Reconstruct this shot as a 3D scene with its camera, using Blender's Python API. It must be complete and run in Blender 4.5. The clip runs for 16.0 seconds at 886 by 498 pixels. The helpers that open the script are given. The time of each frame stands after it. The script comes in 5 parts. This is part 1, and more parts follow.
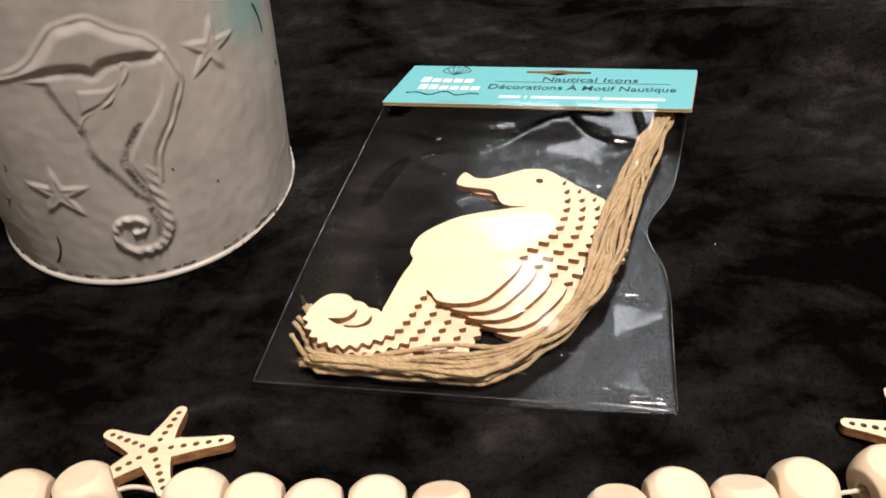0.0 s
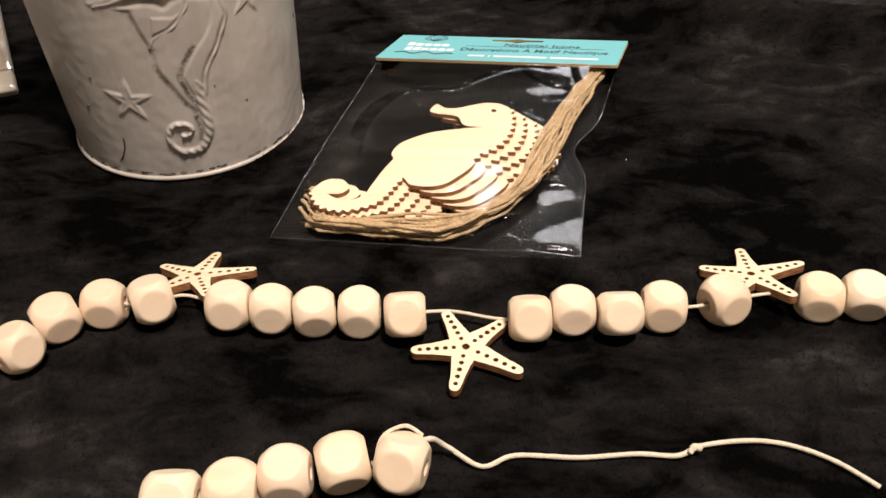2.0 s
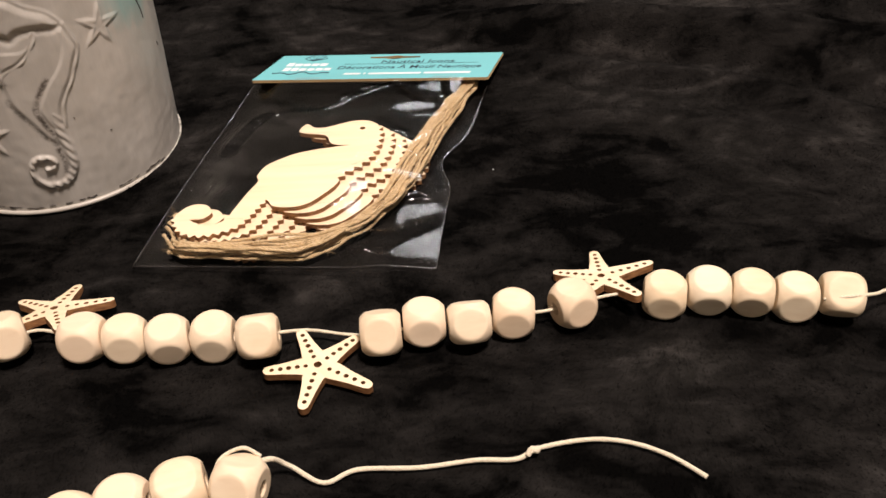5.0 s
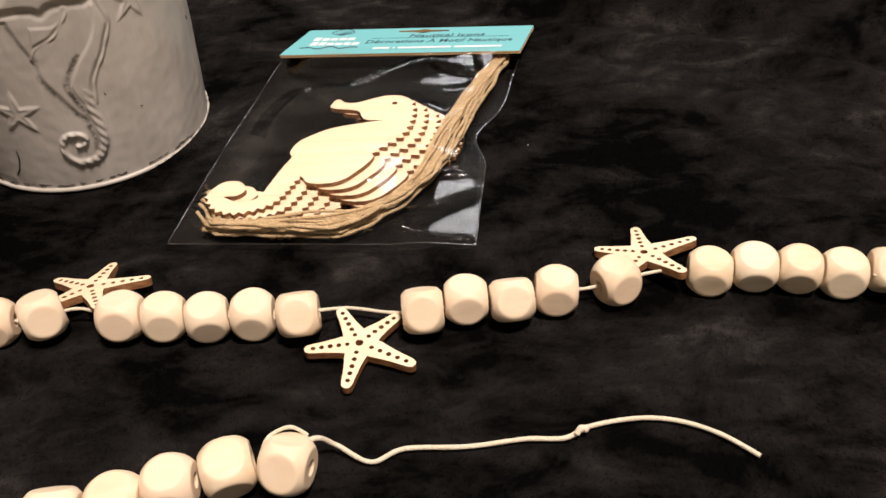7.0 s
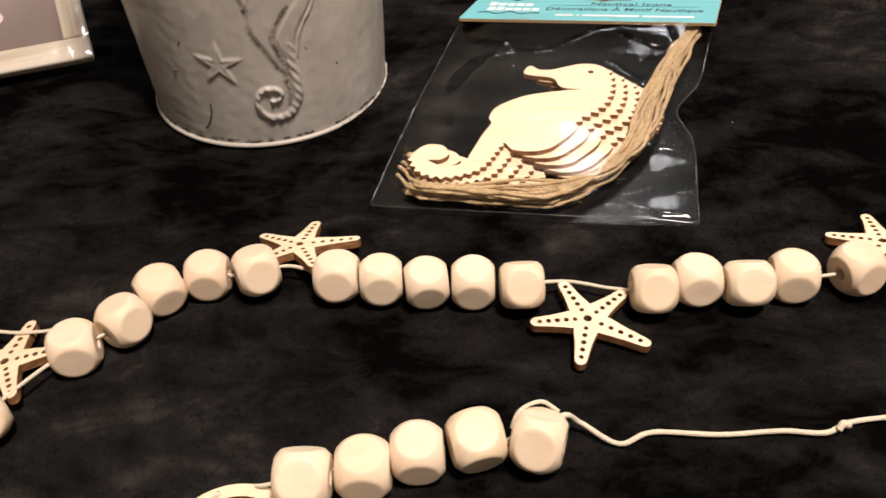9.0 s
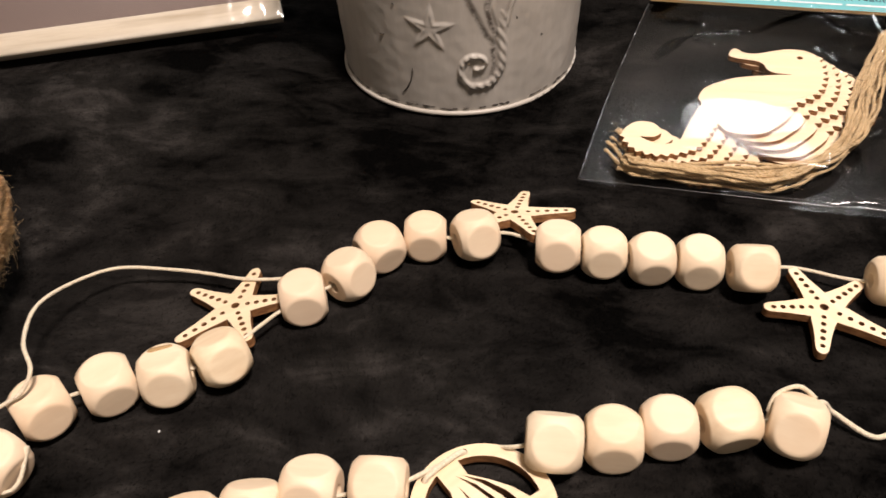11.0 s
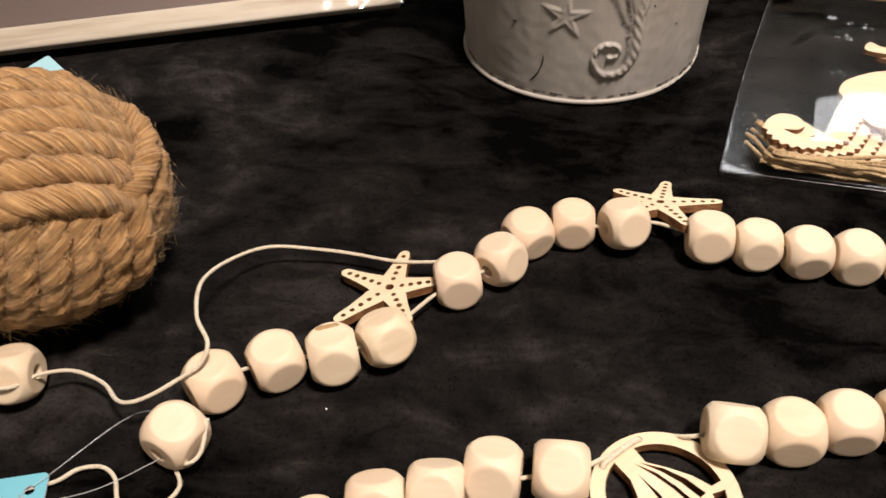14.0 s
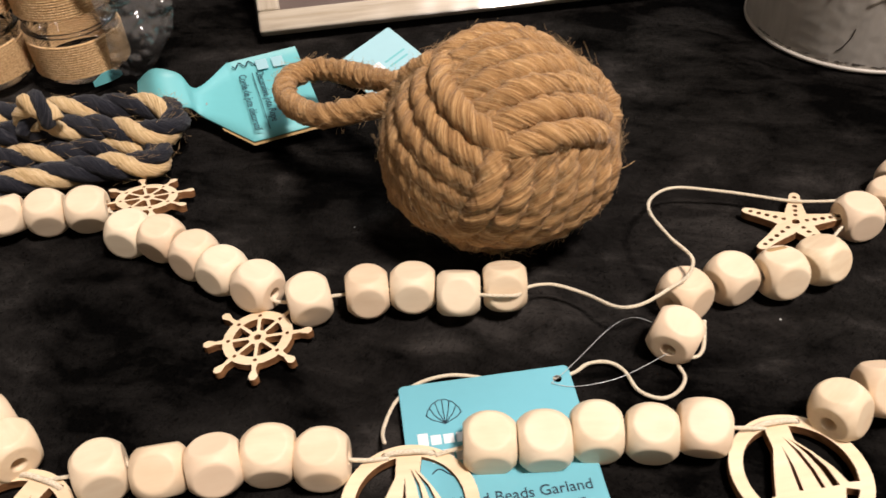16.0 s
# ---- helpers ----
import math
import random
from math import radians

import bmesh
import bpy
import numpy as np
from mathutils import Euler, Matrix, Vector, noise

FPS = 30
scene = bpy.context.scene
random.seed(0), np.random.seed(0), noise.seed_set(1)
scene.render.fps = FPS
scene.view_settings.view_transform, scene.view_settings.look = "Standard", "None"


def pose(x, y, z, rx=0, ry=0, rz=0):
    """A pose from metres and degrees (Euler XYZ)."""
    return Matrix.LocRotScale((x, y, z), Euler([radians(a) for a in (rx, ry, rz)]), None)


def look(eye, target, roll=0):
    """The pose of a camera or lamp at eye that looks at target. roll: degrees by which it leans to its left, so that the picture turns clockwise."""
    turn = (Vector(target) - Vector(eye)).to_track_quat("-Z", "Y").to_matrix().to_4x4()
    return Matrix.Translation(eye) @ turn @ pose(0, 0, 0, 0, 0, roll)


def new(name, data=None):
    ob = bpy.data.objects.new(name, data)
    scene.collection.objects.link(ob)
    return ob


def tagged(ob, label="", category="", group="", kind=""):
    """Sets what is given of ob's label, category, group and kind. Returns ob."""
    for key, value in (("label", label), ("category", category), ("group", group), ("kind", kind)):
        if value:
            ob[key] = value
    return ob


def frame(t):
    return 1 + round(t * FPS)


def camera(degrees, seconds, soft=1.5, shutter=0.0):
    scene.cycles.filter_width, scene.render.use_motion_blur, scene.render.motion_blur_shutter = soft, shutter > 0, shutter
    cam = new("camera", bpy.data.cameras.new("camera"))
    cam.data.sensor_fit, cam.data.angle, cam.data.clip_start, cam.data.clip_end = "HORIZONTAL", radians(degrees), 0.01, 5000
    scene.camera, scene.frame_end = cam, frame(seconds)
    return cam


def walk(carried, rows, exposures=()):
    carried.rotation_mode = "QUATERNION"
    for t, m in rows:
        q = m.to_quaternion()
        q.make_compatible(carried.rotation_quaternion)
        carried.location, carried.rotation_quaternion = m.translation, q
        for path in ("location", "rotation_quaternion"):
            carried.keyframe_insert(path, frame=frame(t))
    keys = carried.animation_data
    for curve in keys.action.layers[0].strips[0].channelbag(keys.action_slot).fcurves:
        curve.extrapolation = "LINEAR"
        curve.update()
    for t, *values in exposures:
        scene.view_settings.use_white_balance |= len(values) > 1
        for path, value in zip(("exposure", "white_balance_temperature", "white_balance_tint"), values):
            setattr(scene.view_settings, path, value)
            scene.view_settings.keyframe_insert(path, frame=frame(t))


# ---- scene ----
cam = camera(55.7, 16.0, soft=1.6, shutter=0.3)
METRES, EYE, TILT, LEAN, TURN = 0.45, 0.1796, -42.972, 1.957, 0.0
ROWS = [
    (0.0, 0.0, 0.0, 0.0, 0.0, 0.0, -0.0),
    (0.5, 0.0026, -0.0199, -0.0338, -0.12, 0.34, -0.71),
    (1.0, 0.016, -0.0747, -0.0637, -0.43, 0.69, -0.66),
    (1.5, 0.0176, -0.1399, -0.1015, -0.48, 1.57, -1.02),
    (2.0, 0.0254, -0.1722, -0.1145, -0.06, 2.48, -1.46),
    (2.5, 0.056, -0.1719, -0.1141, -0.25, 3.01, -0.68),
    (3.0, 0.0832, -0.1744, -0.111, -0.84, 3.19, 0.25),
    (3.5, 0.1104, -0.1803, -0.1127, -1.77, 3.28, 0.95),
    (6.0, 0.1022, -0.1842, -0.1107, -2.33, 2.83, 2.02),
    (6.5, 0.0945, -0.1757, -0.1096, -2.11, 2.23, 2.15),
    (7.0, 0.0843, -0.1728, -0.111, -1.77, 1.7, 2.06),
    (7.5, 0.0609, -0.1695, -0.1124, -1.23, 1.48, 1.46),
    (8.0, 0.0339, -0.1603, -0.1133, -0.54, 1.12, 0.74),
    (8.5, 0.001, -0.1496, -0.115, 0.32, 0.7, -0.09),
    (9.0, -0.0382, -0.1472, -0.116, 1.58, 0.35, -1.2),
    (9.5, -0.0677, -0.1454, -0.1208, 2.89, 0.17, -2.28),
    (10.0, -0.093, -0.1447, -0.1259, 3.77, -0.01, -3.28),
    (12.5, -0.2074, -0.1528, -0.1514, 7.63, -0.8, -7.01),
    (13.0, -0.211, -0.1536, -0.1519, 7.55, -0.82, -7.1),
    (13.5, -0.2151, -0.1538, -0.1525, 7.56, -0.87, -7.11),
    (14.0, -0.2305, -0.1562, -0.1512, 7.65, -1.13, -6.83),
    (14.5, -0.2951, -0.1678, -0.1541, 7.9, -1.61, -5.83),
    (15.0, -0.3905, -0.1946, -0.181, 8.38, -1.93, -5.95),
    (15.5, -0.4545, -0.2631, -0.2187, 8.71, -1.18, -7.39),
    (16.0, -0.4985, -0.2702, -0.2396, 8.43, -0.54, -7.48),
]
walk(cam, [(t, pose(0, 0, EYE, TILT, LEAN, TURN) @ pose(METRES * x, METRES * y, METRES * z, 90 + pitch, roll, yaw)) for t, x, y, z, yaw, pitch, roll in ROWS],
     exposures=[(0.0, 0.0, 6500, 10), (0.5, 0.0, 6500, 10), (2.0, 0.0, 6850, 13), (10.0, 0.0, 6850, 13), (13.0, -0.08, 6800, 12), (16.0, 0.0, 6650, 11)])

# ---- light: a warm ceiling fixture above, a cooler bright opening further back in the room ----
world = bpy.data.worlds.new("room_air")
scene.world = world
world.use_nodes = True
world.node_tree.nodes["Background"].inputs[0].default_value = (0.9, 0.95, 1.0, 1)
world.node_tree.nodes["Background"].inputs[1].default_value = 0.02


def area_lamp(name, eye, target, size, watts, colour, tall=0.0):
    data = bpy.data.lights.new(name, "AREA")
    data.shape, data.size, data.energy, data.color = "RECTANGLE" if tall else "DISK", size, watts, colour
    if tall:
        data.size_y = tall
    ob = new(name, data)
    ob.matrix_world = look(eye, target)
    return ob


area_lamp("ceiling_lamp", (0.29, -0.25, 1.50), (-0.06, 0.15, 0), 0.26, 40, (1.0, 0.885, 0.825))
area_lamp("back_window", (0.26, 1.40, 1.18), (0.05, 0.15, 0), 0.46, 11, (0.93, 0.96, 1.0), 0.56)


# ---- materials ----
class Mat:
    """A small wrapper round a node material."""

    def __init__(self, name, rough=0.6, metal=0.0, spec=0.5):
        self.m = bpy.data.materials.new(name)
        self.m.use_nodes = True
        self.t = self.m.node_tree
        self.b = self.t.nodes["Principled BSDF"]
        self.b.inputs["Roughness"].default_value = rough
        self.b.inputs["Metallic"].default_value = metal
        self.b.inputs["Specular IOR Level"].default_value = spec
        self.co = self.t.nodes.new("ShaderNodeTexCoord").outputs["Object"]

    def link(self, a, b):
        self.t.links.new(a, b)

    def noise(self, scale, detail=4, rough=0.55, stretch=None, vec=None, swirl=0.0):
        v = vec or self.co
        if stretch:
            mp = self.t.nodes.new("ShaderNodeMapping")
            mp.inputs["Scale"].default_value = stretch
            self.link(v, mp.inputs[0])
            v = mp.outputs[0]
        n = self.t.nodes.new("ShaderNodeTexNoise")
        n.inputs["Scale"].default_value, n.inputs["Detail"].default_value, n.inputs["Roughness"].default_value = scale, detail, rough
        n.inputs["Distortion"].default_value = swirl
        self.link(v, n.inputs["Vector"])
        return n.outputs["Fac"]

    def ramp(self, fac, stops):
        r = self.t.nodes.new("ShaderNodeValToRGB")
        e = r.color_ramp.elements
        while len(e) < len(stops):
            e.new(0.5)
        for k, (p, c) in zip(e, stops):
            k.position, k.color = p, (*c, 1) if len(c) == 3 else c
        self.link(fac, r.inputs[0])
        return r.outputs[0]

    def mix(self, fac, a, b, mode="MIX"):
        n = self.t.nodes.new("ShaderNodeMix")
        n.data_type, n.blend_type = "RGBA", mode
        for sock, v in ((n.inputs[0], fac), (n.inputs[6], a), (n.inputs[7], b)):
            if isinstance(v, (int, float)):
                sock.default_value = v
            elif isinstance(v, tuple):
                sock.default_value = (*v, 1)
            else:
                self.link(v, sock)
        return n.outputs[2]

    def math(self, op, a, b=0.0):
        n = self.t.nodes.new("ShaderNodeMath")
        n.operation = op
        for sock, v in ((n.inputs[0], a), (n.inputs[1], b)):
            if isinstance(v, (int, float)):
                sock.default_value = v
            else:
                self.link(v, sock)
        return n.outputs[0]

    def random(self):
        return self.t.nodes.new("ShaderNodeObjectInfo").outputs["Random"]

    def colour(self, c):
        if isinstance(c, tuple):
            self.b.inputs["Base Color"].default_value = (*c, 1)
        else:
            self.link(c, self.b.inputs["Base Color"])
        return self

    def rough(self, fac, lo, hi):
        n = self.t.nodes.new("ShaderNodeMapRange")
        n.inputs[3].default_value, n.inputs[4].default_value = lo, hi
        self.link(fac, n.inputs[0])
        self.link(n.outputs[0], self.b.inputs["Roughness"])

    def bump(self, fac, strength, dist):
        n = self.t.nodes.new("ShaderNodeBump")
        n.inputs["Strength"].default_value, n.inputs["Distance"].default_value = strength, dist
        self.link(fac, n.inputs["Height"])
        self.link(n.outputs[0], self.b.inputs["Normal"])


def make_fleece(name, pile=False):
    k = Mat(name, 0.8, spec=0.004)
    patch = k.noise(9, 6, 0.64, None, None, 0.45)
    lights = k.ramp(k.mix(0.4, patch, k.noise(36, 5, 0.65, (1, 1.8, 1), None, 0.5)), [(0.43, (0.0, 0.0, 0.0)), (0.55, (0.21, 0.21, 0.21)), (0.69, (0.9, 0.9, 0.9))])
    if pile:
        rnd = k.t.nodes.new("ShaderNodeNewGeometry").outputs["Random Per Island"]
        lights = k.math("MULTIPLY", lights, k.math("ADD", k.math("MULTIPLY", rnd, 1.2), 0.4))
    # paler patches put the sheen of brushed pile into the base colour
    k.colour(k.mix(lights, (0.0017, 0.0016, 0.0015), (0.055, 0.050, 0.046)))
    k.link(k.math("MULTIPLY", lights, 0.25), k.b.inputs["Sheen Weight"])
    k.b.inputs["Sheen Roughness"].default_value = 0.28
    k.b.inputs["Sheen Tint"].default_value = (0.8, 0.77, 0.75, 1)
    if not pile:
        k.bump(k.mix(0.5, k.noise(900, 3, 0.6), k.noise(60, 4, 0.6)), 0.9, 0.0015)
    return k.m


def make_bead_wood():
    k = Mat("pale_bead_wood", 0.5, spec=0.3)
    rnd = k.random()
    add = k.t.nodes.new("ShaderNodeVectorMath")
    k.link(k.co, add.inputs[0])
    comb = k.t.nodes.new("ShaderNodeCombineXYZ")
    for i in range(3):
        k.link(k.math("MULTIPLY", rnd, 3.1 + i), comb.inputs[i])
    k.link(comb.outputs[0], add.inputs[1])
    v = add.outputs[0]
    grain = k.noise(330, 5, 0.6, (0.25, 1, 1), v)
    blot = k.noise(70, 3, 0.5, None, v)
    base = k.ramp(grain, [(0.3, (0.70, 0.55, 0.37)), (0.7, (0.80, 0.67, 0.48))])
    base = k.mix(k.ramp(blot, [(0.42, (0, 0, 0)), (0.68, (0.5, 0.5, 0.5))]), base, (0.66, 0.48, 0.30))
    base = k.mix(k.math("MULTIPLY", rnd, 0.45), base, (0.84, 0.74, 0.58))
    pink = k.math("FRACT", k.math("MULTIPLY", rnd, 7.31))
    base = k.mix(k.math("MULTIPLY", pink, 0.40), base, (0.78, 0.56, 0.41))
    k.colour(base)
    k.bump(grain, 0.12, 0.0004)
    return k.m


def make_plywood():
    k = Mat("laser_cut_plywood", 0.55, spec=0.3)
    grain = k.noise(160, 5, 0.6, (0.12, 1.4, 1))
    k.colour(k.ramp(grain, [(0.3, (0.72, 0.54, 0.35)), (0.6, (0.80, 0.64, 0.44)), (0.8, (0.84, 0.70, 0.51))]))
    k.bump(grain, 0.1, 0.0003)
    return k.m


def make_burnt():
    k = Mat("burnt_plywood_edge", 0.7, spec=0.2)
    n = k.noise(300, 3, 0.6, (1, 1, 3))
    k.colour(k.ramp(n, [(0.3, (0.12, 0.05, 0.02)), (0.6, (0.27, 0.13, 0.055)), (0.8, (0.42, 0.23, 0.11))]))
    return k.m


def make_fibre(name, dark, mid, light, scale=700, streak=False):
    k = Mat(name, 0.85, spec=0.15)
    vec = None
    if streak:
        at = k.t.nodes.new("ShaderNodeAttribute")
        at.attribute_name = "fibre"
        vec = at.outputs["Vector"]
    n = k.noise(scale, 5, 0.7, None, vec)
    big = k.noise(90, 3, 0.5)
    c = k.ramp(n, [(0.33, dark), (0.5, mid), (0.68, light)])
    k.colour(k.mix(k.ramp(big, [(0.4, (0, 0, 0)), (0.7, (0.3, 0.3, 0.3))]), c, mid, "MIX"))
    k.b.inputs["Sheen Weight"].default_value = 0.12
    k.bump(n, 1.0, 0.0010 if streak else 0.0006)
    return k.m


def make_card(name, colour, gloss=0.35):
    k = Mat(name, gloss, spec=0.5)
    n = k.noise(220, 4, 0.6)
    k.colour(k.mix(n, tuple(0.94 * c for c in colour), colour))
    k.bump(k.noise(45, 3), 0.08, 0.002)
    return k.m


def make_metal_paint():
    k = Mat("whitewashed_metal", 0.42, spec=0.5)
    streak = k.noise(60, 6, 0.65, (1, 1, 0.22))
    fine = k.noise(420, 4, 0.6, (1, 1, 0.35))
    c = k.ramp(streak, [(0.25, (0.34, 0.315, 0.28)), (0.5, (0.48, 0.45, 0.405)), (0.75, (0.60, 0.567, 0.52))])
    brushed = k.ramp(k.noise(26, 5, 0.7, (1, 1, 0.5), None, 0.6), [(0.36, (0, 0, 0)), (0.66, (0.6, 0.6, 0.6))])
    c = k.mix(brushed, c, (0.36, 0.335, 0.30))
    chips = k.ramp(k.noise(95, 5, 0.7), [(0.70, (0, 0, 0)), (0.73, (1, 1, 1))])
    c = k.mix(k.math("MULTIPLY", chips, 0.55), c, (0.10, 0.085, 0.075))
    # a turquoise patina stain high on one side
    gap = k.t.nodes.new("ShaderNodeVectorMath")
    gap.operation, gap.inputs[1].default_value = "DISTANCE", (0.0512, -0.0142, 0.080)
    k.link(k.co, gap.inputs[0])
    spot = k.math("ADD", k.math("MULTIPLY", gap.outputs["Value"], 28.0), k.math("MULTIPLY", k.noise(75, 5, 0.65, (1, 1, 0.35)), 0.9))
    c = k.mix(k.ramp(spot, [(0.62, (0.75, 0.75, 0.75)), (0.98, (0, 0, 0))]), c, (0.20, 0.40, 0.39))
    # dark antique wash in the grooves, with shade under the head painted in
    wash_shade_node = k.t.nodes.new("ShaderNodeAttribute")
    wash_shade_node.attribute_name = "wash_shade"
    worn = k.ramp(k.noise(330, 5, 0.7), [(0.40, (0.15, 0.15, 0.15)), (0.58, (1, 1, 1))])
    c = k.mix(k.math("MULTIPLY", wash_shade_node.outputs["Fac"], worn), c, (0.075, 0.062, 0.052))
    k.colour(c)
    k.rough(fine, 0.30, 0.52)
    k.bump(k.mix(0.4, streak, fine), 0.2, 0.0012)
    return k.m


def make_whitewash():
    k = Mat("whitewashed_frame_wood", 0.6, spec=0.3)
    g = k.noise(120, 6, 0.65, (0.08, 1.2, 1.2))
    k.colour(k.ramp(g, [(0.3, (0.40, 0.33, 0.24)), (0.5, (0.60, 0.54, 0.44)), (0.75, (0.70, 0.65, 0.56))]))
    k.bump(g, 0.25, 0.0006)
    return k.m


def make_plain(name, c, rough=0.6, spec=0.4, var=0.12, scale=60):
    k = Mat(name, rough, spec=spec)
    k.colour(k.mix(k.noise(scale, 4, 0.6), tuple(v * (1 - var) for v in c), tuple(min(1, v * (1 + var)) for v in c)))
    return k.m


def make_film(name, tint=0.97, rough=0.06, gloss=1.0, haze=0.0):
    """Clear thin plastic: see-through, with gloss that grows at a slant."""
    m = bpy.data.materials.new(name)
    m.use_nodes = True
    t = m.node_tree
    t.nodes.clear()
    out = t.nodes.new("ShaderNodeOutputMaterial")
    tr = t.nodes.new("ShaderNodeBsdfTransparent")
    tr.inputs[0].default_value = (tint, tint, tint, 1)
    gl = t.nodes.new("ShaderNodeBsdfGlossy")
    gl.inputs["Roughness"].default_value = rough
    fr = t.nodes.new("ShaderNodeFresnel")
    fr.inputs[0].default_value = 1.5
    mu = t.nodes.new("ShaderNodeMath")
    mu.operation, mu.inputs[1].default_value = "MULTIPLY", gloss
    mix = t.nodes.new("ShaderNodeMixShader")
    t.links.new(fr.outputs[0], mu.inputs[0])
    t.links.new(mu.outputs[0], mix.inputs[0])
    t.links.new(tr.outputs[0], mix.inputs[1])
    t.links.new(gl.outputs[0], mix.inputs[2])
    if haze:
        milk, both = t.nodes.new("ShaderNodeBsdfDiffuse"), t.nodes.new("ShaderNodeMixShader")
        milk.inputs[0].default_value, both.inputs[0].default_value = (0.8, 0.78, 0.76, 1), haze
        t.links.new(mix.outputs[0], both.inputs[1])
        t.links.new(milk.outputs[0], both.inputs[2])
        mix = both
    t.links.new(mix.outputs[0], out.inputs[0])
    return m


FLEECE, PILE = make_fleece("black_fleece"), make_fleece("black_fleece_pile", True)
BEAD, PLY, BURNT = make_bead_wood(), make_plywood(), make_burnt()
JUTE = make_fibre("natural_jute", (0.16, 0.074, 0.025), (0.42, 0.230, 0.091), (0.74, 0.475, 0.225), 900, True)
HAIR = make_fibre("loose_jute_hair", (0.30, 0.18, 0.08), (0.48, 0.32, 0.16), (0.66, 0.48, 0.28))
TWINE = make_fibre("fine_jute_twine", (0.42, 0.27, 0.13), (0.66, 0.47, 0.25), (0.82, 0.64, 0.40), 2600, True)
NATURAL = make_fibre("pale_rope_fibre", (0.44, 0.28, 0.12), (0.68, 0.48, 0.25), (0.84, 0.67, 0.42), 1300, True)
NAVY = make_fibre("navy_rope_fibre", (0.004, 0.005, 0.008), (0.011, 0.012, 0.019), (0.05, 0.05, 0.058), 1300, True)
CORD = make_fibre("cream_cotton_cord", (0.64, 0.54, 0.38), (0.79, 0.69, 0.52), (0.87, 0.79, 0.64), 1500)
TEAL, PALEBLUE = make_card("teal_card", (0.15, 0.49, 0.52), 0.5), make_card("pale_blue_card", (0.36, 0.60, 0.66))
TAGBLUE = make_card("blue_tag_card", (0.17, 0.47, 0.56), 0.22)
KRAFT = make_plain("brown_kraft_board", (0.40, 0.26, 0.12), 0.8)
INK, WHITEINK = make_plain("navy_ink", (0.012, 0.03, 0.05), 0.5), make_plain("white_ink", (0.78, 0.80, 0.80), 0.5)
POT, CHIP = make_metal_paint(), make_plain("dark_bare_metal", (0.05, 0.042, 0.036), 0.5)
RIM = make_plain("pale_painted_rim", (0.46, 0.43, 0.38), 0.4, 0.5)
WASH, PANEL = make_whitewash(), make_plain("mauve_grey_print", (0.22, 0.17, 0.155), 0.4, 0.5, 0.06)
PINK = make_plain("pale_pink_print", (0.74, 0.60, 0.57), 0.5)
FILM, WRAP = make_film("clear_bag_film", 0.985, 0.11, 0.62), make_film("clear_shrink_wrap", 0.98, 0.12, 2.5)
BACKFILM = make_film("clear_back_film", 0.985, 0.15, 0.25)
SEAM = make_film("film_seam", 0.75, 0.25, 4.0)
CRUMPLE = make_film("crumpled_clear_film", 0.93, 0.2, 4.0, 0.06)
JARGLASS = make_film("thin_clear_glass", 0.96, 0.03, 2.0)
WRAPTWINE = make_fibre("wrapped_twine", (0.46, 0.27, 0.12), (0.68, 0.44, 0.22), (0.80, 0.58, 0.33), 900)
STEEL = make_plain("staple_steel", (0.35, 0.36, 0.36), 0.3)
WALLPAINT = make_plain("warm_white_wall_paint", (0.55, 0.52, 0.47), 0.8, 0.2, 0.04, 8)



# ---- mesh helpers ----
def thing(name, label, category, group="", at=(0, 0, 0)):
    ob = new(name)
    ob.location = at
    ob.empty_display_size = 0.01
    return tagged(ob, label, category, group)


def from_arrays(name, verts, faces, mats, smooth=True):
    me = bpy.data.meshes.new(name)
    me.from_pydata([tuple(v) for v in verts], [], [tuple(f) for f in faces])
    for m in mats if isinstance(mats, (list, tuple)) else [mats]:
        me.materials.append(m)
    if smooth:
        me.polygons.foreach_set("use_smooth", [True] * len(me.polygons))
    me.update()
    return me


def put(name, me, parent=None, label="", m=None):
    ob = new(name, me)
    if parent:
        ob.parent = parent
    if m is not None:
        ob.matrix_basis = m
    return tagged(ob, label)


def local(parent, p):
    return Vector(p) - parent.location


def spline(points, n, closed=False):
    """Catmull-Rom through points, n steps a stretch."""
    P = [Vector(p) for p in points]
    out = []
    last = len(P) if closed else len(P) - 1
    for i in range(last):
        a, b, c, d = (P[(i + k) % len(P)] if closed else P[min(max(i + k, 0), len(P) - 1)] for k in (-1, 0, 1, 2))
        for s in range(n):
            t = s / n
            out.append(0.5 * (2 * b + (c - a) * t + (2 * a - 5 * b + 4 * c - d) * t * t + (3 * b - a - 3 * c + d) * t ** 3))
    if not closed:
        out.append(P[-1])
    return out


def frames_along(path, closed=False):
    """Tangent and two normals at each point of a path, without sudden turns."""
    n = len(path)
    res, up = [], None
    for i in range(n):
        t = (path[(i + 1) % n] - path[i - 1]) if closed or 0 < i < n - 1 else (path[1] - path[0] if i == 0 else path[-1] - path[-2])
        t = t.normalized()
        if up is None:
            up = Vector((0, 0, 1)) if abs(t.z) < 0.9 else Vector((1, 0, 0))
        a = (up - t * up.dot(t)).normalized()
        res.append((t, a, t.cross(a)))
        up = a
    return res


